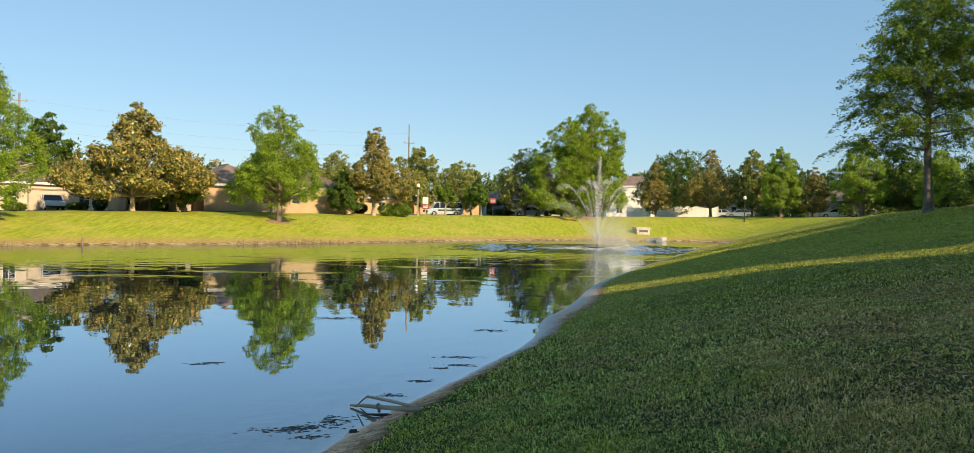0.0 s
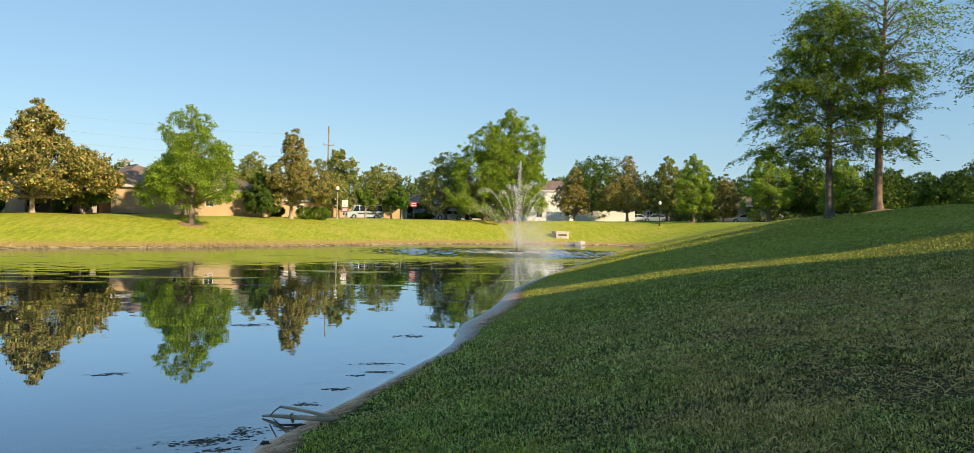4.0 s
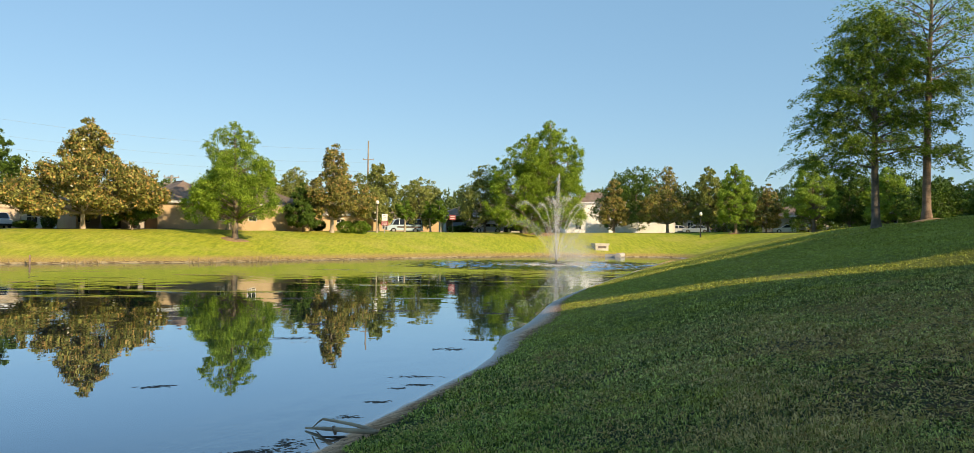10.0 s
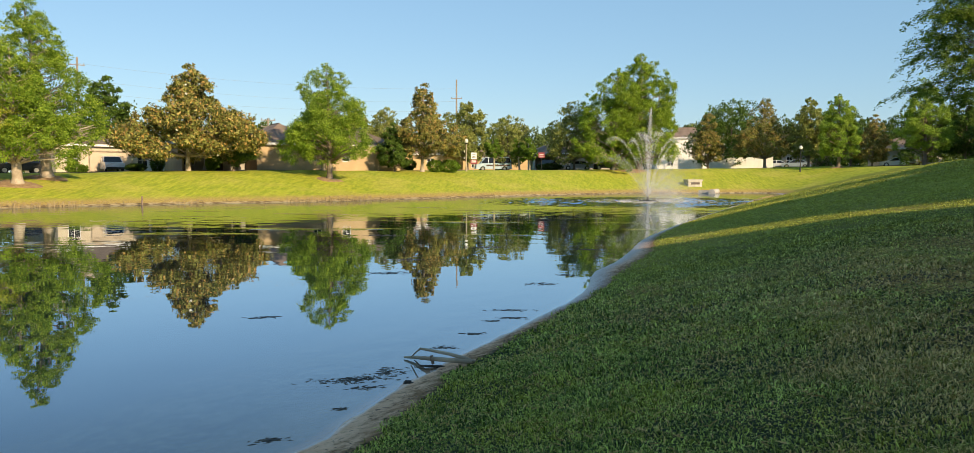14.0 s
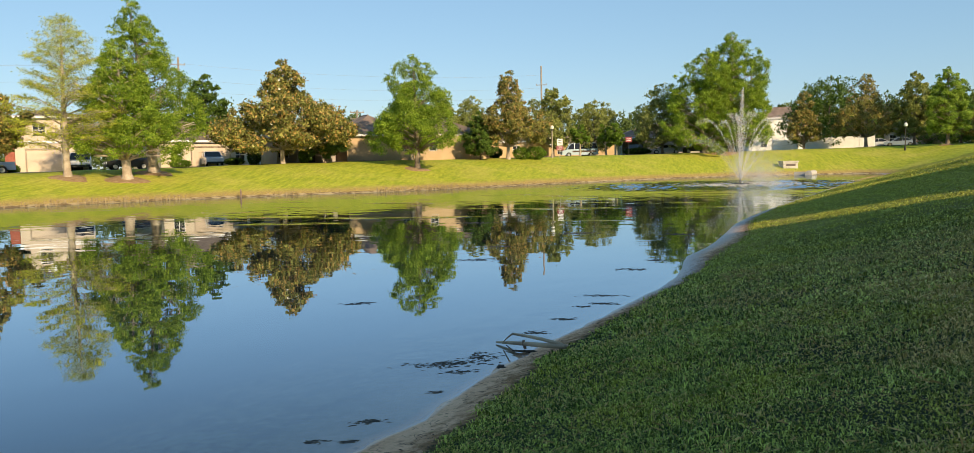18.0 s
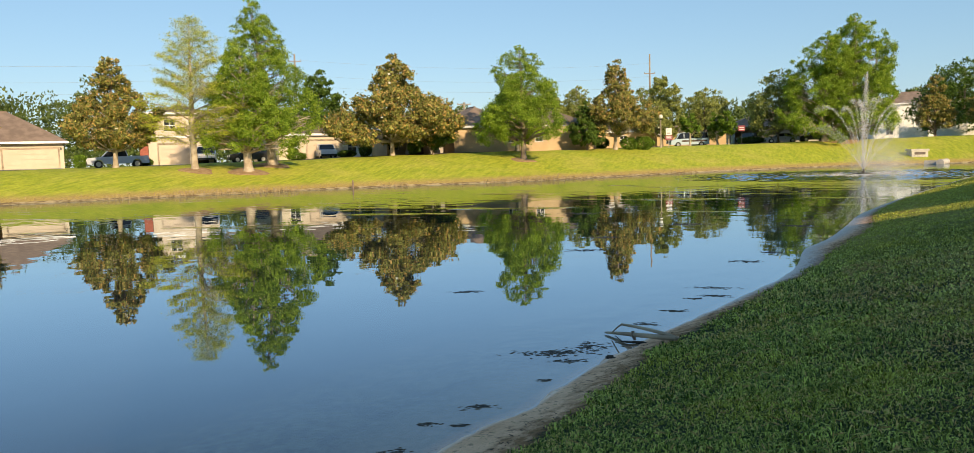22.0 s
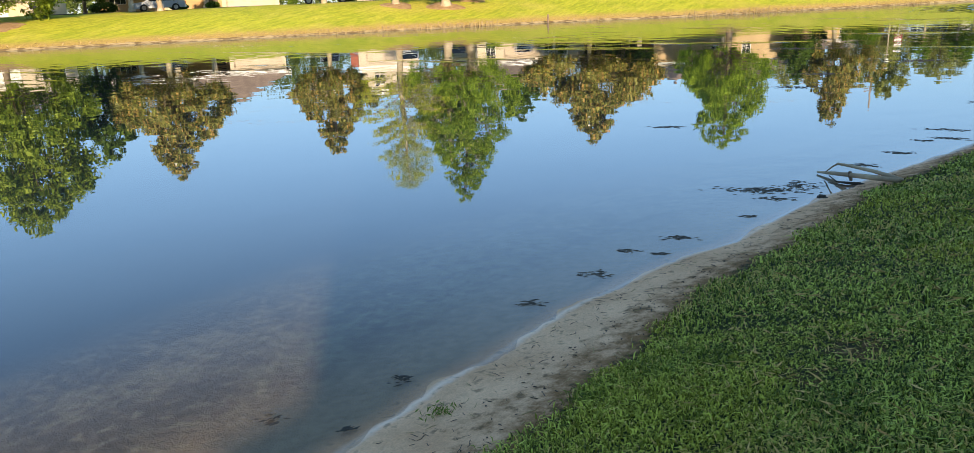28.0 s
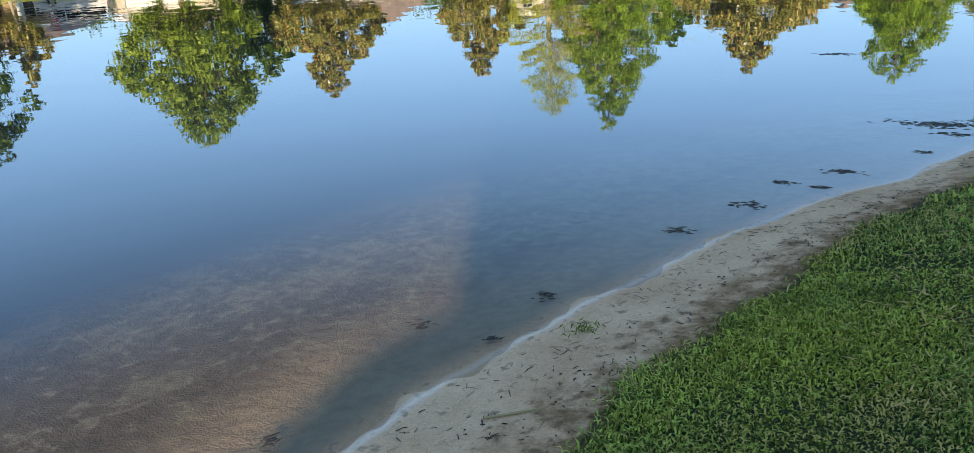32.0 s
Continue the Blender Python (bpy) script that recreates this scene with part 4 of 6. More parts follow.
def window(parent, x0, x1, z0, z1, y=0.0, bars=1):
    m, holes = (z0 + z1) / 2, []
    for k in range(bars + 1):
        a0, a1 = x0 + (x1 - x0) * k / (bars + 1) + (0.05 if k == 0 else 0.02), x0 + (x1 - x0) * (k + 1) / (bars + 1) - (0.05 if k == bars else 0.02)
        holes += [(a0, a1, z0 + 0.05, m - 0.03), (a0, a1, m + 0.03, z1 - 0.05)]
    b = Build().pierced(x0 - 0.06, x1 + 0.06, y - 0.04, y + 0.1, z0 - 0.08, z1 + 0.06, holes)
    w = part("window", b, PAINT_WHITE, parent, "white-framed sash window")
    part("pane", Build().box(x0 + 0.05, x1 - 0.05, y + 0.03, y + 0.045, (z0 + z1) / 2 + 0.03, z1 - 0.05), WINDOW_GLASS, w)
    part("pane", Build().box(x0 + 0.05, x1 - 0.05, y + 0.03, y + 0.045, z0 + 0.05, (z0 + z1) / 2 - 0.03), WINDOW_GLASS, w)


def garage_door(parent, x0, x1, z1, y=0.0, material=None):
    material = material or GARAGE_PAINT
    b = Build().pierced(x0 - 0.14, x1 + 0.14, y - 0.03, y + 0.12, 0, z1 + 0.14, [(x0, x1, -1, z1)])
    d = part("garage_door", b, material, parent, "closed panelled garage door")
    rows, step = 4, z1 / 4
    for r in range(rows):
        b = Build().box(x0, x1, y + 0.06, y + 0.11, r * step + 0.006, (r + 1) * step - 0.006)
        part("panel", b, material, d)


def hip_roof(parent, x0, x1, y0, y1, z, pitch, material, over=0.45, gable=False):
    """A hipped or gabled roof with fascia boards and a soffit."""
    x0, x1, y0, y1 = x0 - over, x1 + over, y0 - over, y1 + over
    w, d = x1 - x0, y1 - y0
    run = min(w, d) / 2
    up = run * pitch
    along_x = w >= d
    inset = 0.0 if gable else run
    r0, r1 = ((x0 + inset, (y0 + y1) / 2, z + up), (x1 - inset, (y0 + y1) / 2, z + up)) if along_x else (((x0 + x1) / 2, y0 + inset, z + up), ((x0 + x1) / 2, y1 - inset, z + up))
    a, b_, c, d_ = (x0, y0, z), (x1, y0, z), (x1, y1, z), (x0, y1, z)
    b = Build()
    if along_x:
        b.poly([a, b_, r1, r0]).poly([b_, c, r1]).poly([c, d_, r0, r1]).poly([d_, a, r0])
    else:
        b.poly([a, b_, r0]).poly([b_, c, r1, r0]).poly([c, d_, r1]).poly([d_, a, r0, r1])
    b.poly([(x0, y1, z - 0.002), (x1, y1, z - 0.002), (x1, y0, z - 0.002), (x0, y0, z - 0.002)])
    roof = part("roof", b, material, parent, "shingled roof")
    f = Build()
    for o, zz in ((0.03, z - 0.2), (0.03, z + 0.02), (0.0, z + 0.02), (0.0, z - 0.2)):
        f.v += [(x0 - o, y0 - o, zz), (x1 + o, y0 - o, zz), (x1 + o, y1 + o, zz), (x0 - o, y1 + o, zz)]
    f.f += [(4 * r + k, 4 * r + (k + 1) % 4, 4 * ((r + 1) % 4) + (k + 1) % 4, 4 * ((r + 1) % 4) + k) for r in range(4) for k in range(4)]
    part("fascia", f, PAINT_WHITE, roof, "white fascia board")
    part("ridge_cap", Build().tube([r0, r1], [0.09, 0.09], 6), material, roof)


def house_at(az0, far0, az1, far1, label):
    """A house by the two ends of its front: x runs along the front, y into the house. Returns it and its width."""
    p, q = Vector(polar(az0, far0)), Vector(polar(az1, far1))
    z = min(ground_z(*p), ground_z(*q))
    turn = math.degrees(math.atan2((q - p).y, (q - p).x))
    return thing("house", pose(p.x, p.y, z, 0, 0, turn), label, "house", "houses round the pond"), (q - p).length


def shell(parent, x0, x1, y0, y1, z0, z1, holes, material, label=""):
    """Four walls with real thickness, openings in the front one, and a floor slab."""
    b = wall_with_openings(Build(), x0, x1, y0, y0 + 0.2, z0, z1, holes)
    part("wall", b, material, parent, label)
    part("wall", Build().box(x0, x1, y1 - 0.2, y1, z0, z1), material, parent)
    part("wall", Build().box(x0, x0 + 0.2, y0 + 0.2, y1 - 0.2, z0, z1), material, parent)
    part("wall", Build().box(x1 - 0.2, x1, y0 + 0.2, y1 - 0.2, z0, z1), material, parent)


def column(parent, x, y, z, material=None):
    b = Build().tube([(x, y, 0), (x, y, 0.35), (x, y, 0.351), (x, y, z - 0.2), (x, y, z - 0.199), (x, y, z)], [0.38, 0.38, 0.27, 0.27, 0.36, 0.36], 4)
    part("column", b, material or STUCCO_CREAM, parent)


def front_door(parent, x0, x1, z1, y, material=None):
    d = part("door", Build().box(x0, x1, y, y + 0.06, 0, z1).box(x0 + 0.15, x1 - 0.15, y - 0.02, y, 0.2, 0.9).box(x0 + 0.15, x1 - 0.15, y - 0.02, y, 1.1, z1 - 0.2), material or DARK_DOOR, parent, "dark panelled front door")
    part("handle", Build().tube([(x1 - 0.1, y - 0.03, 1.0), (x1 - 0.1, y - 0.09, 1.0), (x1 - 0.2, y - 0.09, 1.0)], [0.02, 0.02, 0.02], 5), METAL_GREY, d)


# one-storey house with a front garage and a porch beside it
h, w = house_at(-49.3, 92, -45.6, 92, "one-storey cream stucco house with hipped brown roof and garage")
shell(h, 0, w, 0, 7.5, -0.4, 2.75, [(0.55, w - 0.5, -0.4, 2.15)], STUCCO_CREAM)
part("panel", Build().box(0.55, w - 0.5, 0, 0.2, -0.4, -0.001), CONCRETE, h, "concrete threshold")
garage_door(h, 0.55, w - 0.5, 2.12, 0.03)
hip_roof(h, -5.2, w, -0.2, 9.4, 2.85, 0.62, SHINGLE)
part("house_light", Build().tube([(w - 0.25, -0.05, 2.0), (w - 0.25, -0.05, 2.25)], [0.09, 0.06], 6), METAL_DARK, h)
shell(h, -12.5, 0, 2.8, 9.5, -0.4, 2.75, [(-1.5, -0.5, 0, 2.1), (-6.5, -4.6, 0.8, 2.2), (-11.5, -9.8, 0.8, 2.2)], STUCCO_TAN)
front_door(h, -1.5, -0.5, 2.1, 2.9)
window(h, -6.5, -4.6, 0.8, 2.2, 2.85, 2)
window(h, -11.5, -9.8, 0.8, 2.2, 2.85, 2)
hip_roof(h, -12.5, -4.0, -0.5, 9.5, 2.82, 0.46, SHINGLE)
column(h, -1.6, 0.2, 2.65)
column(h, -5.4, 0.0, 2.65)
column(h, -9.0, 0.0, 2.65)

# two-storey house behind the pale cypress
h, w = house_at(-40.6, 92, -36.4, 92, "two-storey pale stucco house with garage and flat-topped parapet")
shell(h, 0, w, 0, 9, -0.4, 3.0, [(1.0, 3.9, 0, 2.3), (5.0, 6.0, 0, 2.1)], STUCCO_CREAM)
garage_door(h, 1.0, 3.9, 2.3, 0.03)
front_door(h, 5.0, 6.0, 2.1, 0.1)
shell(h, 0.2, w - 0.6, 1.2, 9, 3.0, 5.6, [(1.6, 2.8, 3.7, 5.0), (4.1, 5.3, 3.7, 5.0)], STUCCO_CREAM)
window(h, 1.6, 2.8, 3.7, 5.0, 1.25)
window(h, 4.1, 5.3, 3.7, 5.0, 1.25)
part("parapet", Build().box(-0.1, w + 0.1, -0.15, 0, 2.95, 3.2).box(0.05, w - 0.45, 1.05, 1.2, 5.5, 5.85), PAINT_WHITE, h)
hip_roof(h, 0.2, w - 0.6, 1.2, 9, 5.75, 0.3, SHINGLE_GREY)
part("wall", Build().box(-0.9, -0.05, 0.4, 0.8, -0.4, 2.9), surface("red_brick", (0.30, 0.09, 0.06), (0.38, 0.13, 0.09), 0.9, 4, 30), h, "red brick pier")

# house with the car before its garage, behind the twin cypresses
h, w = house_at(-32.2, 90, -27.4, 93, "one-storey cream house with dark hipped roof behind cypresses")
shell(h, 0, w, 0, 9, -0.4, 2.8, [(1.0, 2.2, 0.8, 2.1), (3.3, w - 0.6, 0, 2.2)], STUCCO_CREAM)
window(h, 1.0, 2.2, 0.8, 2.1, 0.05)
garage_door(h, 3.3, w - 0.6, 2.2, 0.03)
hip_roof(h, 0, w, 0, 9, 2.95, 0.52, SHINGLE_GREY)
shell(h, w, w + 5.5, 1.8, 8.5, -0.4, 2.7, [(w + 0.7, w + 1.9, 0.8, 2.1), (w + 3.0, w + 4.4, 0.8, 2.1)], STUCCO_WHITE)
window(h, w + 0.7, w + 1.9, 0.8, 2.1, 1.85)
window(h, w + 3.0, w + 4.4, 0.8, 2.1, 1.85)
hip_roof(h, w - 0.5, w + 5.5, 1.6, 8.5, 2.75, 0.45, SHINGLE_GREY)

# beige house with the long sunlit side wall and a porch at its corner
h, w = house_at(-19.8, 86.5, -9.6, 93.2, "one-storey beige stucco house with long sunlit side wall")
shell(h, 0, w, 0, 10, -0.5, 2.75, [(6.2, 7.1, 1.0, 2.1), (9.6, 10.6, 1.0, 2.1)], STUCCO_BEIGE)
window(h, 6.2, 7.1, 1.0, 2.1, 0.05)
window(h, 9.6, 10.6, 1.0, 2.1, 0.05)
hip_roof(h, 0, 7.5, -0.1, 10.1, 2.9, 0.55, SHINGLE)
hip_roof(h, 6.0, w, 1.0, 9.0, 2.86, 0.5, SHINGLE_GREY)
# grey stucco on this wall and one column paints beige as if shaded
b = wall_with_openings(Build(), -7.2, -0.2, 3.6, 3.8, -0.5, 2.7, [(-1.6, -0.7, 0.6, 2.1), (-3.4, -2.5, 0, 2.1), (-6.6, -5.4, 0.5, 2.1)])
part("wall", b, STUCCO_GREY, h, "porch wall with its shade painted as grey-beige")
part("wall", Build().box(-7.4, -7.2, 0.6, 8.6, -0.5, 2.7), STUCCO_BEIGE, h)
part("wall", Build().box(-7.2, -0.2, 8.4, 8.6, -0.5, 2.7), STUCCO_BEIGE, h)
window(h, -1.6, -0.7, 0.6, 2.1, 3.65)
front_door(h, -3.4, -2.5, 2.1, 3.7)
window(h, -6.6, -5.4, 0.5, 2.1, 3.65, 2)
column(h, -1.9, 0.5, 2.6, STUCCO_BEIGE)
column(h, -5.0, 0.5, 2.6, STUCCO_GREY)
hip_roof(h, -7.4, 1.0, 0.2, 8.6, 2.78, 0.45, SHINGLE)

# low tan house behind the second magnolia
h, w = house_at(-10.2, 116, -5.3, 120, "low tan stucco house half hidden by trees")
shell(h, 0, w, 0, 9, -0.5, 2.5, [(5.0, 6.2, 0.8, 2.0)], STUCCO_TAN)
window(h, 5.0, 6.2, 0.8, 2.0, 0.05)
hip_roof(h, 0, w, 0, 9, 2.6, 0.3, SHINGLE)

h, w = house_at(-5.4, 158, -0.6, 160, "low tan stucco house behind the street trees")
shell(h, 0, w, 0, 9, -0.5, 2.7, [(2.0, 3.2, 0.8, 2.0)], STUCCO_TAN)
window(h, 2.0, 3.2, 0.8, 2.0, 0.05)
hip_roof(h, 0, w, 0, 9, 2.8, 0.35, SHINGLE)

# pale house with a carport opening and a garage
h, w = house_at(-0.3, 128, 6.2, 131, "pale one-storey house with carport and grey garage door")
shell(h, 4.6, w, 0, 9, -0.5, 2.75, [(5.4, 9.4, 0, 2.2), (11.3, 12.4, 0.7, 2.1)], STUCCO_GREY)
garage_door(h, 5.4, 9.4, 2.2, 0.03, STUCCO_GREY)
window(h, 11.3, 12.4, 0.7, 2.1, 0.05)
part("wall", Build().box(0, 4.6, 4.5, 4.7, -0.5, 2.6), STUCCO_CREAM, h)
part("wall", Build().box(0, 0.2, 0.6, 4.5, -0.5, 2.6), STUCCO_GREY, h)
column(h, 0.3, 0.2, 2.6, STUCCO_WHITE)
column(h, 4.2, 0.2, 2.6, STUCCO_GREY)
hip_roof(h, 0, w, 0, 9, 2.85, 0.42, SHINGLE)

# two-storey white house and its fence
h, w = house_at(8.6, 158, 13.2, 160, "two-storey white stucco house with brown hipped roof")
shell(h, 0, w, 0, 10, -0.5, 6.4, [(2.0, 3.2, 1.0, 2.4), (2.0, 3.2, 4.0, 5.4), (8.0, 9.2, 4.0, 5.4)], STUCCO_WHITE)
window(h, 2.0, 3.2, 1.0, 2.4, 0.05)
window(h, 2.0, 3.2, 4.0, 5.4, 0.05)
window(h, 8.0, 9.2, 4.0, 5.4, 0.05)
hip_roof(h, 0, w, 0, 10, 6.5, 0.4, SHINGLE)

# shaded houses among the trees at the pond's end
for a0, f0, a1, f1, hh, m in ((16.9, 150, 20.2, 150, 5.4, STUCCO_GREY), (22.2, 140, 25.4, 138, 2.9, STUCCO_GREY), (29.6, 118, 33.6, 116, 2.8, STUCCO_TAN)):
    h, w = house_at(a0, f0, a1, f1, "stucco house in the shade of trees")
    shell(h, 0, w, 0, 8, -0.5, hh, [(0.8, 1.8, 0.8, 2.1), (w - 4.2, w - 1.2, 0, 2.2)], m)
    window(h, 0.8, 1.8, 0.8, 2.1, 0.05)
    garage_door(h, w - 4.2, w - 1.2, 2.2, 0.03, m)
    hip_roof(h, 0, w, 0, 8, hh + 0.1, 0.45, SHINGLE)

# houses seen chiefly as reflections in the near water
h, w = house_at(-66.4, 88, -58.6, 90, "one-storey cream house with two pale garage doors")
shell(h, 0, w, 0, 9, -0.4, 2.8, [(0.8, 3.6, 0, 2.2), (4.4, 7.2, 0, 2.2), (9.0, 11.2, 0.6, 2.2)], STUCCO_CREAM)
garage_door(h, 0.8, 3.6, 2.2, 0.03, PAINT_WHITE)
garage_door(h, 4.4, 7.2, 2.2, 0.03, PAINT_WHITE)
window(h, 9.0, 11.2, 0.6, 2.2, 0.05, 2)
hip_roof(h, 0, w, 0, 9, 2.95, 0.5, SHINGLE)
h, w = house_at(-76.5, 84, -67.6, 88, "one-storey cream house with white porch columns")
shell(h, 0, w, 1.8, 9, -0.4, 2.8, [(1.5, 3.0, 0.6, 2.2), (5.0, 6.1, 0, 2.1), (8.0, 10.0, 0.6, 2.2)], STUCCO_BEIGE)
window(h, 1.5, 3.0, 0.6, 2.2, 1.85)
front_door(h, 5.0, 6.1, 2.1, 1.9)
window(h, 8.0, 10.0, 0.6, 2.2, 1.85)
for x in (0.4, 4.2, 7.2, 10.6):
    column(h, x, 0.2, 2.7, PAINT_WHITE)
hip_roof(h, 0, w, 0, 9, 2.85, 0.5, SHINGLE)

# row of two-storey houses behind the camera's bank: they shade it, with gaps between them
for v0, v1, eave, ridge in ((-42, -22, 2.8, 5.0), (-20, -3.4, 2.6, 3.6), (-0.7, 17.5, 6.6, 11.3), (19.6, 37.5, 6.6, 13.0), (39.2, 57, 9.4, 15.5), (58.5, 77, 9.4, 15.5), (78.5, 97, 9.4, 15.5), (100, 118, 6.6, 10.2), (121, 139, 6.6, 10.2)):
    back = Vector((0.643, -0.766))
    side = Vector((0.766, 0.643))
    c = back * 23 + side * v0
    hz = ground_z(c.x, c.y)
    h = thing("house", pose(c.x, c.y, hz, 0, 0, 40), "cream stucco house standing above the near bank", "house")
    w = v1 - v0
    shell(h, 0, w, 0, 11, -1.6, eave, [], STUCCO_CREAM)
    for x in (2, w / 2, w - 3.2):
        window(h, x, x + 1.2, 1.0, 2.3, 11.05)
        if eave > 5:
            window(h, x, x + 1.2, 3.9, 5.2, 11.05)
    b = Build()
    for x in (0, w):
        b.v += [(x, -0.4, eave), (x, 5.5, ridge), (x, 11.4, eave)]
    b.f += [(0, 3, 4, 1), (1, 4, 5, 2), (0, 2, 5, 3), (0, 1, 2), (3, 5, 4)]
    part("roof", b, SHINGLE, h, "brown shingled gable roof")
    # unseen slab beside this house, added to cut a slanting shade edge
    if v0 == -0.7:
        top = 8.75 - hz
        wing = Build()
        for y in (5.2, 5.8):
            wing.v += [(0, y, -1.6), (-2.7, y, -1.6), (-2.7, y, top - 2.65), (-0.45, y, top - 0.3), (0, y, top - 0.12)]
        wing.f += [(0, 1, 2, 3, 4), (9, 8, 7, 6, 5), (0, 5, 6, 1), (1, 6, 7, 2), (2, 7, 8, 3), (3, 8, 9, 4), (4, 9, 5, 0)]
        part("shade_wall", wing, STUCCO_CREAM, h, "unseen sloping slab added to shade the near water")


# ---- cars ----
def arch(cx, r, z, n=6):
    return [(cx + r * math.cos(math.pi * k / n), z + r * math.sin(math.pi * k / n)) for k in range(n + 1)]


CAR_SHAPES = {
    # length, width, sill, belt, roof, wheel radius, body outline above the arches, glasshouse outline (x, z)
    "sedan": (4.7, 1.82, 0.28, 0.92, 1.44, 0.33, [(0.0, 0.45), (0.05, 0.78), (0.9, 0.9), (3.9, 0.96), (4.62, 0.9), (4.7, 0.5)], [(1.15, 0.9), (1.95, 1.40), (2.5, 1.44), (3.25, 1.40), (4.1, 0.95)]),
    "suv": (4.5, 1.85, 0.32, 1.05, 1.66, 0.36, [(0.0, 0.5), (0.06, 0.92), (1.0, 1.04), (4.3, 1.08), (4.46, 0.95), (4.5, 0.5)], [(1.1, 1.03), (1.75, 1.58), (2.4, 1.66), (3.85, 1.62), (4.35, 1.07)]),
    "van": (5.6, 2.0, 0.34, 1.25, 2.15, 0.36, [(0.0, 0.5), (0.06, 0.98), (0.7, 1.2), (5.5, 1.28), (5.6, 0.5)], [(0.72, 1.19), (1.35, 2.05), (1.8, 2.15), (5.3, 2.15), (5.5, 1.27)]),
    "pickup": (5.7, 1.95, 0.42, 1.12, 1.86, 0.39, [(0.0, 0.55), (0.05, 1.02), (1.35, 1.12), (3.75, 1.14), (3.78, 1.16), (5.62, 1.18), (5.7, 0.6)], [(1.4, 1.11), (2.05, 1.80), (2.6, 1.86), (3.5, 1.84), (3.74, 1.13)]),
}


def car(kind, at, material, label):
    """A car of that kind, nose towards -x in its own frame."""
    length, width, sill, belt, roof, r, outline, house = CAR_SHAPES[kind]
    c = thing("car", at @ Matrix.Translation((-length / 2, 0, 0)), label, "car", "parked cars")
    f, b = length * 0.185, length * 0.80
    low = [(length - 0.02, sill)] + arch(b, r + 0.06, sill) + arch(f, r + 0.06, sill) + [(0.04, sill)]
    hw = width / 2
    part("body", Build().prism(outline + low, -hw, hw), material, c)
    g = Build()
    inner = hw - 0.16
    n = len(house)
    o = 0
    for y, s in ((-hw + 0.04, 0), (hw - 0.04, 0)):
        g.v += [(x, y if k in (0, n - 1) else math.copysign(inner, y), z) for k, (x, z) in enumerate(house)]
    g.f += [tuple(range(n)), tuple(n + k for k in reversed(range(n)))]
    g.f += [(k + 1, k, n + k, n + k + 1) for k in range(n - 1)]
    cabin = part("glasshouse", g, CAR_GLASS, c, "dark tinted glass")
    top = Build()
    t = house[1:-1]
    top.prism([(x, z + 0.025) for x, z in t] + [(x, z - 0.05) for x, z in reversed(t)], -inner - 0.01, inner + 0.01)
    part("roof", top, material, c)
    for y in (-1, 1):
        for (x0, z0), (x1, z1) in ((house[0], house[1]), (house[-2], house[-1]), ((house[0][0] + house[-1][0]) / 2 + 0.1, 0) and (((house[2][0]) + 0.12, belt), (house[2][0] + 0.1, roof - 0.02))):
            s0, s1 = (hw - 0.03) * y, (inner + 0.01) * y
            part("pillar", Build().tube([(x0, s0 if z0 < roof - 0.2 else s1, z0), (x1, s1 if z1 > roof - 0.2 else s0, z1)], [0.045, 0.04], 5), material, cabin)
        for x in (f, b):
            w = part("wheel", Build().tube([(x, (hw - 0.02) * y, r), (x, (hw - 0.22) * y, r)], [r, r], 18), RUBBER, c)
            part("rim", Build().tube([(x, (hw - 0.01) * y, r), (x, (hw - 0.05) * y, r)], [r * 0.62, r * 0.6], 10), CHROME, w)
        part("headlight", Build().box(-0.01, 0.16, min(0.52 * hw * y, 0.92 * hw * y), max(0.52 * hw * y, 0.92 * hw * y), belt * 0.66, belt * 0.8), PAINT_WHITE, c)
        part("tail_light", Build().box(length - 0.13, length + 0.012, min(0.6 * hw * y, 0.95 * hw * y), max(0.6 * hw * y, 0.95 * hw * y), belt * 0.68, belt * 0.9), SIGN_RED, c)
    part("bumper", Build().box(-0.05, 0.1, -hw * 0.94, hw * 0.94, sill, sill + 0.2), METAL_DARK if kind in ("pickup", "suv") else material, c)
    part("bumper", Build().box(length - 0.1, length + 0.05, -hw * 0.94, hw * 0.94, sill, sill + 0.2), METAL_DARK if kind in ("pickup", "suv") else material, c)
    return c


SILVER, WHITE_CAR, BLUE_GREY, BLACK_CAR = paint("silver_paint", (0.45, 0.49, 0.55), 0.0), paint("white_car_paint", (0.72, 0.72, 0.72)), paint("blue_grey_paint", (0.22, 0.28, 0.36), 0.0), paint("black_car_paint", (0.015, 0.015, 0.017))
CREAM_VAN = paint("pale_blue_van_paint", (0.42, 0.55, 0.68))


def parked(kind, az, far, turn, material, label):
    x, y = polar(az, far)
    return car(kind, pose(x, y, ground_z(x, y) + 0.01, 0, 0, -az + turn), material, label)


parked("sedan", -53.2, 86, 5, SILVER, "silver sedan parked in a driveway behind a magnolia")
parked("pickup", -42.5, 88, 3, SILVER, "silver pickup truck parked before a house")
parked("pickup", -37.0, 89, 88, WHITE_CAR, "white pickup truck parked nose to the house")
parked("suv", -34.2, 92, 10, BLACK_CAR, "dark car parked in deep tree shade")
parked("suv", -29.0, 91, 100, WHITE_CAR, "white SUV with dark tail parked on a driveway")
parked("van", -3.1, 124, 8, CREAM_VAN, "pale blue camper van with a dark stripe parked by the road")
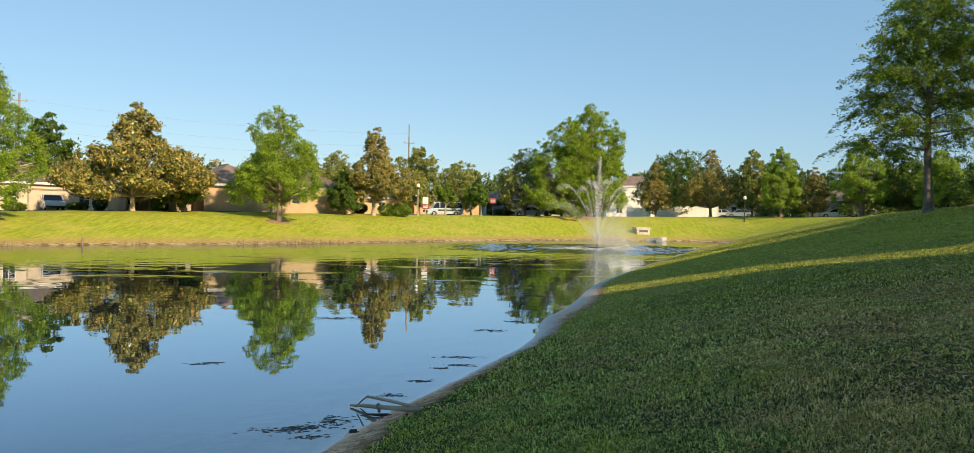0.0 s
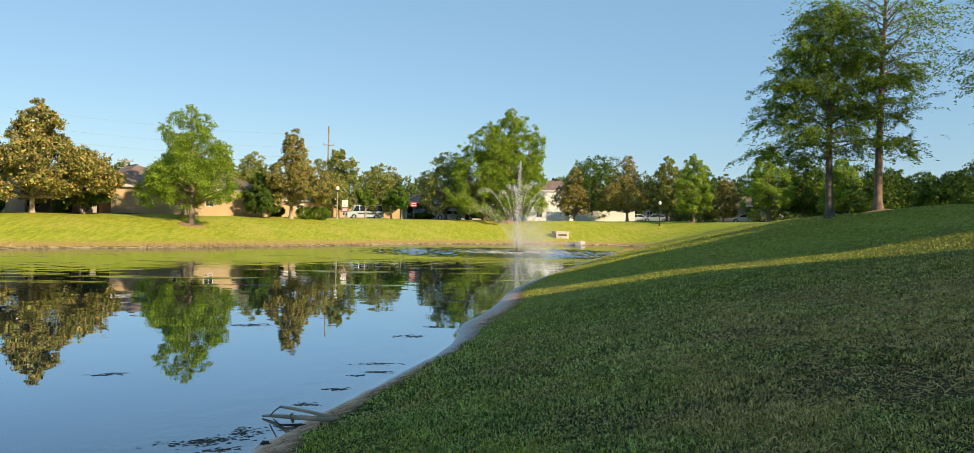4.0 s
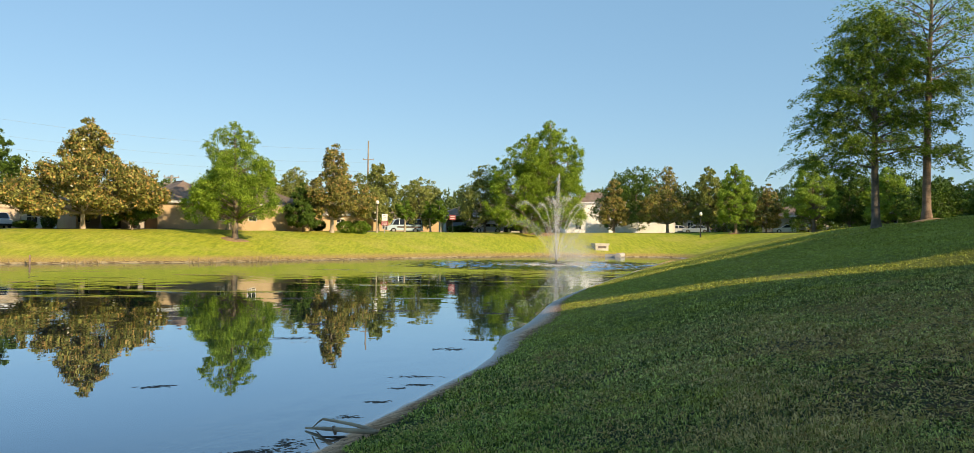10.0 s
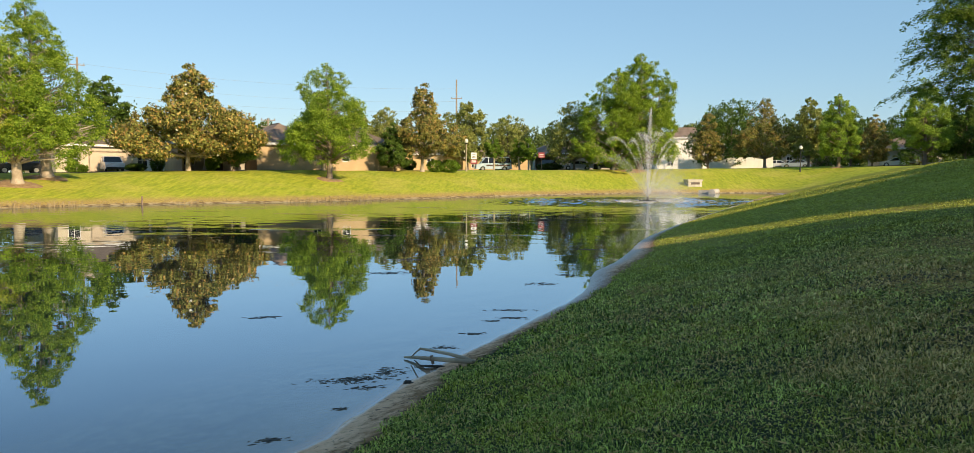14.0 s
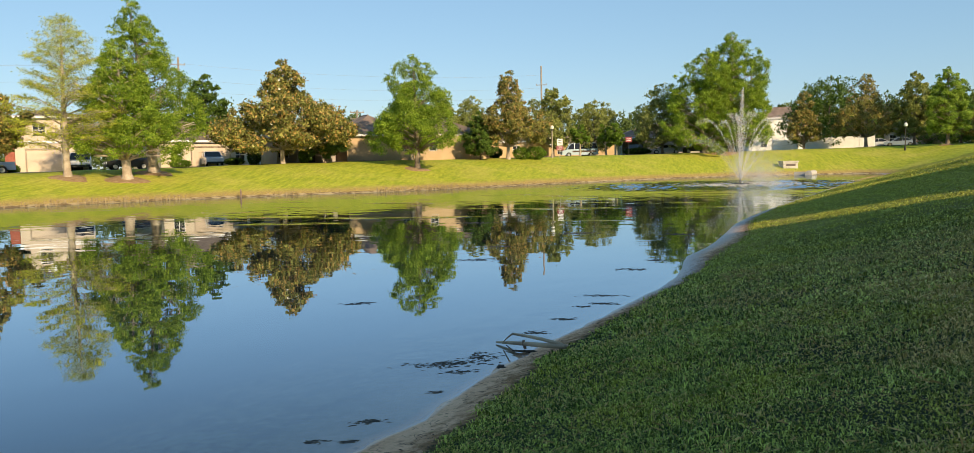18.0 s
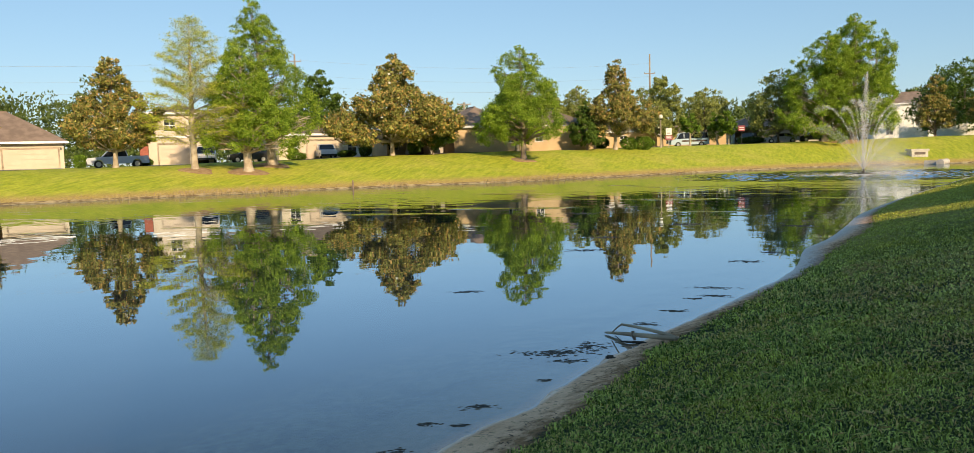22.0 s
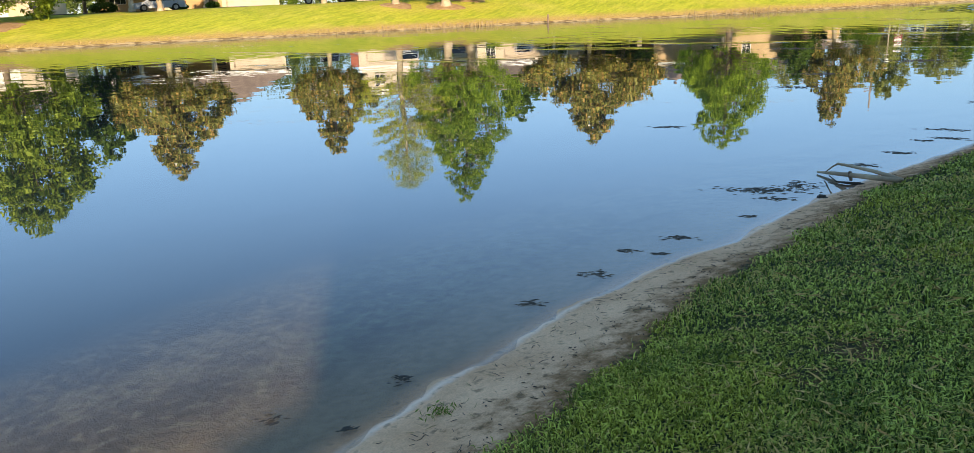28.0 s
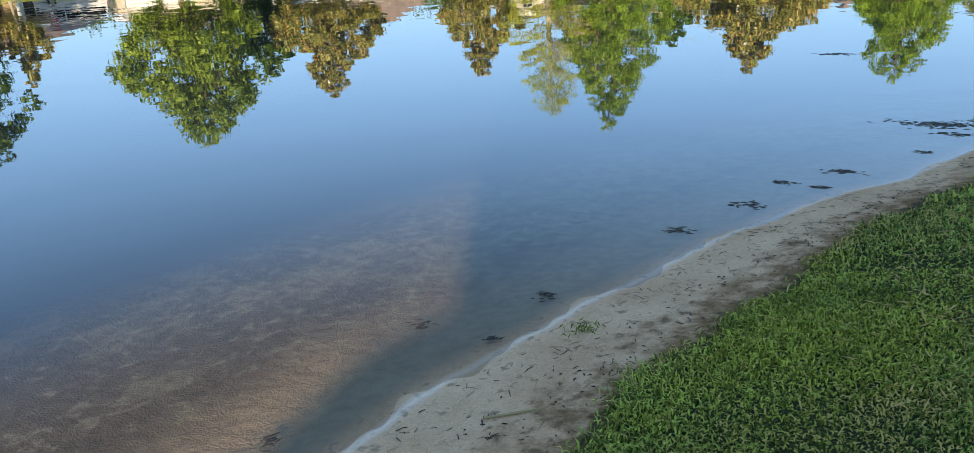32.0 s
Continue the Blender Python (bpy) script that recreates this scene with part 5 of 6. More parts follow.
parked("sedan", 3.0, 122, 4, SILVER, "silver car parked before a grey garage")
parked("suv", 5.0, 124, 20, BLACK_CAR, "dark car parked under an oak")
parked("suv", 0.9, 126, 60, BLACK_CAR, "dark car parked in a carport")
parked("sedan", 16.4, 146, 14, SILVER, "silver car parked beside a white fence")
parked("sedan", 17.8, 144, 4, BLUE_GREY, "grey car parked in shade")
parked("sedan", 23.9, 132, 4, WHITE_CAR, "white car parked in shade beneath trees")
parked("suv", 25.6, 130, 30, BLUE_GREY, "grey car parked in shade beneath trees")
parked("van", -69.0, 82, 15, WHITE_CAR, "white van parked near the corner house")
stripe = [o for o in scene.objects if o.name.startswith("car") and o.get("label", "").startswith("pale blue camper")][0]
part("stripe", Build().box(1.6, 5.3, -1.006, -1.0, 0.75, 1.0), DARK_DOOR, stripe, "dark side stripe")


# ---- street and paths across the water ----
def ribbon(name, pts, half, lift, material, label, category, thick=0.1):
    """A strip of paving that follows the ground along a line."""
    line = [Vector(p) for p in pts]
    b = Build()
    dense = []
    for p, q in zip(line, line[1:]):
        n = max(2, int((q - p).length / 3))
        dense += [p.lerp(q, k / n) for k in range(n)]
    dense.append(line[-1])
    for k, p in enumerate(dense):
        d = (dense[min(k + 1, len(dense) - 1)] - dense[max(k - 1, 0)]).normalized()
        s = Vector((-d.y, d.x)) * half
        z = ground_z(p.x, p.y) + lift
        b.v += [(p.x + s.x, p.y + s.y, z), (p.x - s.x, p.y - s.y, z), (p.x - s.x, p.y - s.y, z - thick), (p.x + s.x, p.y + s.y, z - thick)]
        if k:
            o = 4 * k - 4
            b.f += [(o, o + 1, o + 5, o + 4), (o + 1, o + 2, o + 6, o + 5), (o + 3, o, o + 4, o + 7)]
    return single(name, b, material, label, category, kind="structure")


street = [polar(-80, 80), polar(-60, 81), polar(-45, 83.5), polar(-30, 84), polar(-20, 88.5), polar(-10, 104), polar(0, 117), polar(10, 132), polar(20, 128), polar(30, 108)]
ribbon("road", street, 3.2, 0.03, ASPHALT, "asphalt residential street along the bank top", "road")
for az0, f0, az1, f1 in ((-47.4, 91.5, -47.4, 86.5), (-39.2, 91, -39.2, 86.5), (-29.0, 90.5, -29.0, 87), (3.0, 128, 3.0, 120)):
    ribbon("driveway", [polar(az0, f0), polar(az1, f1)], 2.6, 0.045, CONCRETE, "pale concrete driveway before a garage", "driveway")


# ---- lamps, signs, poles, fence ----
GLOBE = surface("milky_lamp_globe", (0.75, 0.75, 0.72), (0.8, 0.8, 0.77), 0.3, 2, 30, 0, 0.05)


def street_lamp(az, far, tall, material):
    s = thing("street_lamp", stand(az, far), "post lamp with white acorn globe on a slim pole", "street lamp", "street lamps")
    part("pole", Build().tube([(0, 0, -0.2), (0, 0, 0.5), (0, 0, 0.55), (0, 0, tall - 0.75)], [0.13, 0.12, 0.075, 0.06], 10), material, s)
    part("collar", Build().tube([(0, 0, tall - 0.78), (0, 0, tall - 0.68), (0, 0, tall - 0.62)], [0.08, 0.16, 0.16], 10), METAL_DARK, s)
    part("globe", Build().tube([(0, 0, tall - 0.62), (0, 0, tall - 0.5), (0, 0, tall - 0.25), (0, 0, tall - 0.1)], [0.15, 0.24, 0.2, 0.1], 12), GLOBE, s, smooth=True)
    part("cap", Build().tube([(0, 0, tall - 0.1), (0, 0, tall - 0.05), (0, 0, tall + 0.12)], [0.17, 0.13, 0.02], 12), METAL_DARK, s)


POLE_PALE = surface("pale_lamp_pole", (0.35, 0.30, 0.22), (0.42, 0.36, 0.27), 0.7)
street_lamp(-5.05, 97, 4.1, POLE_PALE)
street_lamp(18.1, 116, 3.7, METAL_DARK)


def bars(parent, x0, x1, zs, y, height, material):
    for z in zs:
        part("lettering", Build().box(x0, x1, y - 0.004, y, z - height / 2, z + height / 2), material, parent)


sign = thing("road_sign", stand(-4.5, 97.5), "white road sign above a red one on a thin post", "sign")
part("post", Build().box(-0.04, 0.04, 0.0, 0.06, -0.3, 2.3), METAL_GREY, sign)
panel = part("panel", Build().box(-0.34, 0.34, -0.02, 0.0, 1.55, 2.35), SIGN_WHITE, sign, "white rectangular panel")
bars(panel, -0.2, 0.2, (1.75, 1.9, 2.15), -0.02, 0.05, METAL_DARK)
panel = part("panel", Build().box(-0.42, 0.42, -0.024, -0.002, 0.95, 1.5), SIGN_RED_SHADED, sign, "red rectangular panel")
bars(panel, -0.3, 0.3, (1.1, 1.25, 1.38), -0.024, 0.05, SIGN_WHITE)
sign = thing("road_sign", stand(0.4, 108), "red rectangular sign on a dark post", "sign")
part("post", Build().box(-0.04, 0.04, 0.0, 0.06, -0.3, 2.4), METAL_DARK, sign)
panel = part("panel", Build().box(-0.42, 0.42, -0.02, 0.0, 1.75, 2.45), SIGN_RED_SHADED, sign)
bars(panel, -0.3, 0.3, (1.95, 2.2), -0.02, 0.07, SIGN_WHITE)
sign = thing("stop_sign", stand(-70.1, 80), "red octagonal stop sign on a thin post", "sign")
part("post", Build().box(-0.03, 0.03, 0.0, 0.05, -0.3, 2.6), METAL_GREY, sign)
plate = part("panel", Build().prism([(0.4 * math.cos(radians(22.5 + 45 * k)), 2.3 + 0.4 * math.sin(radians(22.5 + 45 * k))) for k in range(8)], -0.02, 0.0), SIGN_RED, sign)
bars(plate, -0.27, 0.27, (2.3,), -0.02, 0.22, SIGN_WHITE)


def utility_pole(az, far, tall, arms):
    p = thing("utility_pole", stand(az, far), "tall weathered wooden utility pole with crossarm", "utility pole", "utility poles")
    part("pole", Build().tube([(0, 0, -0.5), (0, 0, tall)], [0.28, 0.17], 9), POLE_WOOD, p)
    for z in arms:
        part("crossarm", Build().box(-1.3, 1.3, -0.16, -0.3, z - 0.08, z + 0.08), POLE_WOOD, p)
        for x in (-1.15, 0.0, 1.15):
            part("insulator", Build().tube([(x, -0.23, z + 0.08), (x, -0.23, z + 0.34)], [0.06, 0.09], 6), METAL_GREY, p)
    return p


utility_pole(-5.75, 190, 22.0, (17.5,))
utility_pole(-30.8, 170, 22.0, (20.5,))
utility_pole(-19.0, 150, 9.8, (9.4, 8.2))
utility_pole(8.7, 190, 18.5, (17.5,))


def cable(p, q, sag, label="thin power line sagging between poles"):
    p, q = Vector(p), Vector(q)
    pts = [p.lerp(q, k / 16) - Vector((0, 0, sag * 4 * (k / 16) * (1 - k / 16))) for k in range(17)]
    single("power_line", Build().tube(pts, [0.013] * 17, 4), CABLE, label, "cable", group="power lines")


a, b = polar(-30.8, 170), polar(-5.75, 190)
for z in (23.2, 20.2, 18.0):
    cable((*a, z), (*b, z - 0.5), 1.5)
    cable((*polar(-62, 185), z - 1), (*a, z), 1.5)

def vinyl_fence(az, far, turn, first, bays, label):
    f = thing("fence", stand(az, far, turn), label, "fence", "vinyl fences")
    for k in range(bays + 1):
        x = first + 2.06 * k
        post = part("post", Build().box(x - 0.06, x + 0.06, -0.06, 0.06, -0.5, 1.95), PAINT_WHITE, f)
        part("cap", Build().box(x - 0.09, x + 0.09, -0.09, 0.09, 1.95, 2.02), PAINT_WHITE, post)
        if k < bays:
            part("panel", Build().box(x + 0.06, x + 2.0, -0.02, 0.02, -0.4, 1.85), PAINT_WHITE, f)
            for z in (0.05, 1.7):
                part("rail", Build().box(x + 0.06, x + 2.0, -0.045, 0.045, z, z + 0.16), PAINT_WHITE, f)


vinyl_fence(14.1, 138, 2, -4.9, 5, "white vinyl privacy fence beside a house")
vinyl_fence(11.0, 146, -8, -2.4, 2, "white vinyl fence set back in tree shade")


# ---- bushes ----
def bush(az, far, wide, tall, leaf, seed, label):
    rng = np.random.default_rng(seed)
    t = thing("bush", stand(az, far), label, "bush", "garden bushes")
    n = int(900 * wide)
    d = rng.normal(size=(n, 3))
    d /= np.linalg.norm(d, axis=1, keepdims=True)
    lump = 1 + 0.16 * np.sin(d[:, :1] * 7 + seed) * np.cos(d[:, 1:2] * 6)
    p = d * np.array([wide / 2, 0.6, tall / 2]) * rng.uniform(0.7, 1.05, (n, 1)) * lump + np.array([0, 0, tall / 2])
    part("foliage", leaves("foliage", p, d + rng.normal(0, 0.6, (n, 3)), 0.2, 0.1, leaf, rng), leaf, t)
    stems = Build().tube([(0, 0, -0.1), (0.05, 0.02, tall * 0.6)], [0.05, 0.02], 5)
    part("stem", stems, BARK, t)


for k, (az, far, w, h_, leaf, lab) in enumerate((
        (-7.3, 92, 1.9, 1.4, LEAF_HEDGE, "bright green clipped bush beneath a magnolia"), (-6.3, 93, 2.6, 1.5, LEAF_HEDGE, "bright green clipped bush beneath a magnolia"),
        (-9.2, 94, 1.8, 1.3, LEAF_DARK, "dark green bush beside a house wall"), (-44.7, 90, 1.3, 1.4, LEAF_HEDGE, "green shrub at the corner of a garage"),
        (-40.9, 89.5, 1.5, 0.9, LEAF_DARK, "dark clipped hedge before a house"), (-31.0, 86, 2.0, 0.8, LEAF_HEDGE, "bright green low shrub by a driveway"),
        (-49.9, 90.5, 1.4, 0.7, LEAF_DARK, "dark red-leaved low shrub by a porch"), (-52.0, 90, 1.8, 0.6, LEAF_DARK, "low dark hedge before a porch"),
        (-26.2, 87, 1.4, 1.5, LEAF_DARK, "dark green shrub by a garage"), (-22.8, 83.5, 1.2, 1.6, LEAF_HEDGE, "green shrub in a planting bed"),
        (1.0, 120, 3.6, 1.0, LEAF_DARK, "dark clipped hedge along the street"), (-2.6, 124, 2.0, 1.0, LEAF_DARK, "dark clipped hedge along the street"),
        (-56.5, 84, 2.4, 1.0, LEAF_DARK, "low dark hedge before a porch"), (-27.5, 85, 2.0, 0.7, LEAF_DARK, "low dark hedge beside a parked car"))):
    bush(az, far, w, h_, leaf, 60 + k, lab)
for k, az in enumerate((-3.1, -0.5, -1.2)):
    tree("oak", stand(az, 108 + 2 * k), 4.4, 2.6, LEAF_HEDGE, BARK_PALE, 70 + k, "small crape myrtle with several slim trunks", count=0.25, low=0.42, limbs=16, trunk=0.03)


# ---- woods behind the houses ----
def far_woods():
    rng = np.random.default_rng(5)
    at, way = [], []
    for az in np.arange(-84, 46, 0.75):
        for row in (0, 1):
            far = 190 + 30 * row + rng.uniform(-12, 12)
            x, y = polar(az + rng.uniform(-0.5, 0.5), far)
            high = rng.uniform(8, 12) + 2 * row + (5.0 if -58 < az < -42 else 0) + (2 if -35 < az < -27 else 0)
            if -4 < az < 6 and row == 0:
                high *= 0.8
            n = 480
            d = rng.normal(size=(n, 3))
            d /= np.linalg.norm(d, axis=1, keepdims=True)
            lobes = 1 + 0.25 * np.sin(5 * d[:, :1] + az) * np.sin(4 * d[:, 2:] + 2 * az)
            p = d * np.array([3.6, 3.0, high * 0.48]) * rng.uniform(0.82, 1.02, (n, 1)) * lobes + np.array([x, y, 3.0 + high * 0.5])
            at.append(p), way.append(d + rng.normal(0, 0.5, (n, 3)))
    for az in np.arange(-84, 46, 0.9):
        x, y = polar(az, 168 + rng.uniform(-6, 6))
        d = rng.normal(size=(160, 3))
        d /= np.linalg.norm(d, axis=1, keepdims=True)
        at.append(d * np.array([3.0, 2.5, rng.uniform(1.6, 3.0)]) * rng.uniform(0.7, 1.02, (160, 1)) + np.array([x, y, ground_z(x, y) + 1.2])), way.append(d + rng.normal(0, 0.5, (160, 3)))
    at, way = np.concatenate(at), np.concatenate(way)
    single("far_woods", leaves("far_woods", at, way, 0.74, 0.46, LEAF_WOODS, rng), LEAF_WOODS, "line of distant mixed trees behind the houses", "woods", kind="stuff")


far_woods()


# ---- mulch rings, reeds, inlet ----
def mulch(az, far, wide, seed):
    rng = np.random.default_rng(seed)
    x, y = polar(az, far)
    b = Build()
    rings, n = 4, 22
    for r in range(rings + 1):
        for k in range(n):
            w = 2 * math.pi * k / n
            rr = wide / 2 * r / rings * (1 + 0.12 * math.sin(3 * w + seed) + 0.06 * rng.normal())
            px, py = x + rr * math.cos(w) * 1.25, y + rr * math.sin(w)
            b.v.append((px, py, ground_z(px, py) + (0.14 * (1 - r / rings) + (0.03 if r < rings else -0.05))))
    for r in range(rings):
        for k in range(n):
            k2 = (k + 1) % n
            b.f.append((r * n + k, (r + 1) * n + k, (r + 1) * n + k2, r * n + k2))
    single("mulch_bed", b, MULCH, "ring of rusty pine-straw mulch round a tree foot", "mulch", group="mulch beds")


for k, (az, far, w) in enumerate(((-14.9, 77, 2.2), (-34.4, 68, 3.0), (-32.7, 71, 2.8), (-37.7, 68, 2.6), (-62.5, 68, 3.4), (20.4, 118, 1.6), (6.6, 112.5, 4.6), (32.3, 40.5, 1.7))):
    mulch(az, far, w, k)


def reeds(x0, y0, x1, y1, n, tall, seed):
    rng = np.random.default_rng(seed)
    b = Build()
    for k in range(n):
        s = rng.uniform()
        x, y = x0 + (x1 - x0) * s + rng.normal(0, 0.2), y0 + (y1 - y0) * s + rng.normal(0, 0.25)
        lx, ly, h = rng.normal(0, 0.25), rng.normal(0, 0.25), tall * rng.uniform(0.4, 1.1)
        b.tube([(x, y, -0.1), (x + lx * 0.5, y + ly * 0.5, h * 0.7), (x + lx, y + ly, h * rng.uniform(0.6, 1.0))], [0.025, 0.018, 0.008], 3)
    single("dry_reeds", b, DRY_STALK, "clump of broken dry reeds at the water's edge", "reeds", kind="stuff")


def edge_clump(az, n, tall, spread, seed):
    d = np.arange(50, 115, 0.1)
    x, y = d * math.sin(radians(az)), d * math.cos(radians(az))
    s = shore_distance(x, y)
    k = len(s) - 1 - int(np.argmax((s < 0)[::-1]))
    cx, cy = x[k], y[k]
    reeds(cx - 0.68 * spread / 2, cy - 0.73 * spread / 2, cx + 0.68 * spread / 2, cy + 0.73 * spread / 2, n, tall, seed)


for k, (az, n, tall, spread) in enumerate(((-35.0, 150, 0.5, 9.0), (-13.5, 70, 0.55, 4.0), (-16.8, 40, 0.5, 2.4), (-11.0, 30, 0.4, 3), (-24.0, 24, 0.35, 3), (-41.0, 40, 0.3, 6), (-5.0, 40, 0.3, 8))):
    edge_clump(az, n, tall, spread, 90 + k)


def fringe(n, seed):
    """Straw-coloured grass hanging along the far water's edge."""
    rng = np.random.default_rng(seed)
    line = smooth_line(FAR_SHORE, 0.4)
    line = line[(line[:, 1] > 8) & (line[:, 0] > -64)]
    p = line[rng.integers(0, len(line), n)]
    out = p + rng.normal(0, 0.7, (n, 2))
    d = shore_distance(out[:, 0], out[:, 1])
    keep = (d > 0.25) & (d < 1.3)
    out, d = out[keep], d[keep]
    z = ground_at(out[:, 0], out[:, 1], d)
    at = np.stack([out[:, 0], out[:, 1], z + 0.1], -1)
    way = rng.normal(0, 0.5, (len(at), 3)) + np.array([0, 0, 0.8])
    single("dry_grass_fringe", leaves("dry_grass_fringe", at, way, 0.18, 0.05, DRY_STALK, rng), DRY_STALK, "straw-coloured dry grass along the far waterline", "grass", kind="stuff")


fringe(5000, 77)
stump = thing("stump", pose(-28.6, 55.6, -0.1), "thin dark dead stump standing in the shallows", "stump")
part("stem", Build().tube([(0, 0, -0.5), (0.03, 0, 0.3), (0.02, 0.02, 0.75)], [0.08, 0.07, 0.05], 7), BARK_DARK, stump)

inlet = thing("drain_inlet", stand(11.1, 106, 20, 0.2), "concrete drain inlet box set in the bank", "drain inlet")
part("box", Build().box(-0.9, 0.9, -0.8, 0.8, -0.4, 0.75).box(-1.0, 1.0, -0.9, 0.9, 0.75, 0.95), CONCRETE, inlet)
# dark sheet on the solid box paints the shaded hollow of a slot
part("slot_plate", Build().box(-0.6, 0.6, -0.815, -0.802, 0.3, 0.6), DARK_DOOR, inlet, "dark plate painted as the slot's shaded hollow")
culvert = thing("drain_pipe", pose(*polar(12.5, 99.4), 0.15, 0, 0, -30), "pale drain pipe end at the water's edge", "pipe")
part("pipe", Build().tube([(-0.2, 2.0, 0.1), (0, -0.6, 0)], [0.32, 0.32], 14), CONCRETE, culvert)
part("collar", Build().tube([(0, -0.6, 0), (0, -0.75, 0)], [0.4, 0.4], 14), CONCRETE, culvert)
part("headwall", Build().box(-1.8, -0.3, -0.2, 0.2, -0.3, 0.25), CONCRETE, culvert)


# ---- fountain ----
def droplets(name, at, size, material, rng, stretch=None):
    """Many small water drops, each a little four-sided solid."""
    n = len(at)
    corner = np.array([(1, 1, 1), (-1, -1, 1), (-1, 1, -1), (1, -1, -1)], float) * 0.55
    v = at[:, None, :] + corner[None] * (size * rng.uniform(0.5, 1.4, n))[:, None, None] * (np.array([1, 1, 1.8]) if stretch is None else stretch)
    f = np.array([(0, 1, 2), (0, 3, 1), (0, 2, 3), (1, 3, 2)])
    return array_mesh(name, v.reshape(-1, 3), (np.arange(n)[:, None, None] * 4 + f[None]).reshape(-1, 3), material)


def spray_material():
    m, t, n, l, p = nodes_of("fountain_spray")
    p.inputs["Base Color"].default_value = (0.86, 0.88, 0.9, 1)
    p.inputs["Roughness"].default_value = 0.25
    tr = n.new("ShaderNodeBsdfTransparent")
    mx = n.new("ShaderNodeMixShader")
    mx.inputs[0].default_value = 0.27
    l.new(tr.outputs[0], mx.inputs[1])
    l.new(p.outputs[0], mx.inputs[2])
    l.new(mx.outputs[0], n["Material Output"].inputs["Surface"])
    return m


SPRAY = spray_material()
fountain = thing("fountain", pose(9.55, 68.0, 0), "floating pond fountain throwing a tall fan of white jets", "fountain")
part("float", Build().tube([(0, 0, -0.15), (0, 0, 0.08), (0, 0, 0.12)], [0.75, 0.75, 0.5], 20), METAL_DARK, fountain)
part("nozzle", Build().tube([(0, 0, 0.1), (0, 0, 0.4)], [0.14, 0.08], 10), METAL_DARK, fountain)
rng = np.random.default_rng(8)
G = 9.8
right = np.array([0.992, -0.12, 0])
drops = []
for ring, (top, lean, many, dots) in enumerate(((7.6, 0.008, 1, 6500), (5.4, 0.10, 4, 900), (5.0, 0.30, 5, 1300), (3.5, 0.64, 9, 620))):
    for k in range(many):
        w = 2 * math.pi * k / many + 0.35 * ring
        vz = math.sqrt(2 * G * top)
        vx = vz * lean
        out = np.array([math.cos(w), math.sin(w), 0])
        s = rng.uniform(0, 1, dots) ** 0.8
        life = (1.2, 1.15, 1.25, 0.9)[ring]
        if ring == 0:
            s = rng.uniform(0, 1, dots) ** 0.85
            t = vz / G * (1 - np.sqrt(1 - s))
        else:
            t = s * vz / G * life
        fray = 0.02 + 0.5 * s * (1.0 - s) if ring == 0 else 0.02 + 0.12 * s**1.8
        p = out * (vx * t)[:, None] + np.array([0, 0, 1]) * (vz * t - G * t * t / 2 + 0.35)[:, None] + rng.normal(0, 1, (dots, 3)) * fray[:, None]
        p += right * (0.35 * (t / 1.3) ** 2)[:, None] * (0.25 if ring == 0 else 0.6)
        drops.append(p[p[:, 2] > 0.02])
        rise = np.linspace(0, 0.36, 9) * vz / G
        part("jet", Build().tube([tuple(out * vx * q + np.array([0, 0, vz * q - G * q * q / 2 + 0.35])) for q in rise], [0.024 - 0.0022 * q for q in range(9)], 5), SPRAY, fountain)
part("spray", droplets("spray", np.concatenate(drops), 0.0155, SPRAY, rng), SPRAY, fountain, "loose white drops of the breaking jets")["kind"] = "stuff"
n = 24000
mist = right * (rng.normal(1.3, 1.2, n))[:, None] + np.cross(right, (0, 0, 1)) * rng.normal(0, 1.0, n)[:, None] + np.array([0, 0, 1]) * np.abs(rng.normal(0, 1.5, n))[:, None]
part("mist", droplets("mist", mist, 0.0145, SPRAY, rng), SPRAY, fountain, "fine white mist drifting off the jets")["kind"] = "stuff"
n = 1500
w = rng.uniform(0, 6.283, n)
foam = np.stack([np.cos(w), np.sin(w), 0 * w], -1) * (np.abs(rng.normal(0, 2.6, n)) + 0.5)[:, None] + np.array([0, 0, 0.03])
part("foam", droplets("foam", foam, 0.10, SPRAY, rng, np.array([1.6, 1.0, 0.25])), SPRAY, fountain, "white splashes where drops fall back")["kind"] = "stuff"


# ---- the near edge: branch, debris, twigs ----
branch = thing("fallen_branch", pose(0, 0, 0), "bleached dead branch lying half in the water", "branch")
part("limb", Build().tube([(-1.62, 9.54, 0.02), (-1.45, 9.42, 0.045), (-1.22, 9.14, 0.10), (-0.92, 8.82, 0.16), (-0.70, 8.59, 0.205)], [0.012, 0.021, 0.026, 0.029, 0.026], 9), DEADWOOD, branch, smooth=True)
part("limb", Build().tube([(-1.37, 9.22, 0.20), (-1.2, 9.06, 0.215), (-0.99, 8.91, 0.212), (-0.82, 8.74, 0.212), (-0.68, 8.57, 0.215)], [0.014, 0.018, 0.020, 0.021, 0.016], 8), DEADWOOD, branch, smooth=True)
part("limb", Build().tube([(-1.365, 9.215, 0.205), (-1.44, 9.31, 0.14), (-1.52, 9.42, 0.05)], [0.011, 0.009, 0.007], 7), DEADWOOD, branch, smooth=True)
part("stub", Build().tube([(-1.235, 9.155, 0.135), (-1.225, 9.14, 0.10), (-1.21, 9.11, 0.045)], [0.019, 0.026, 0.016], 8), BARK_DARK, branch, "dark broken side shoot")
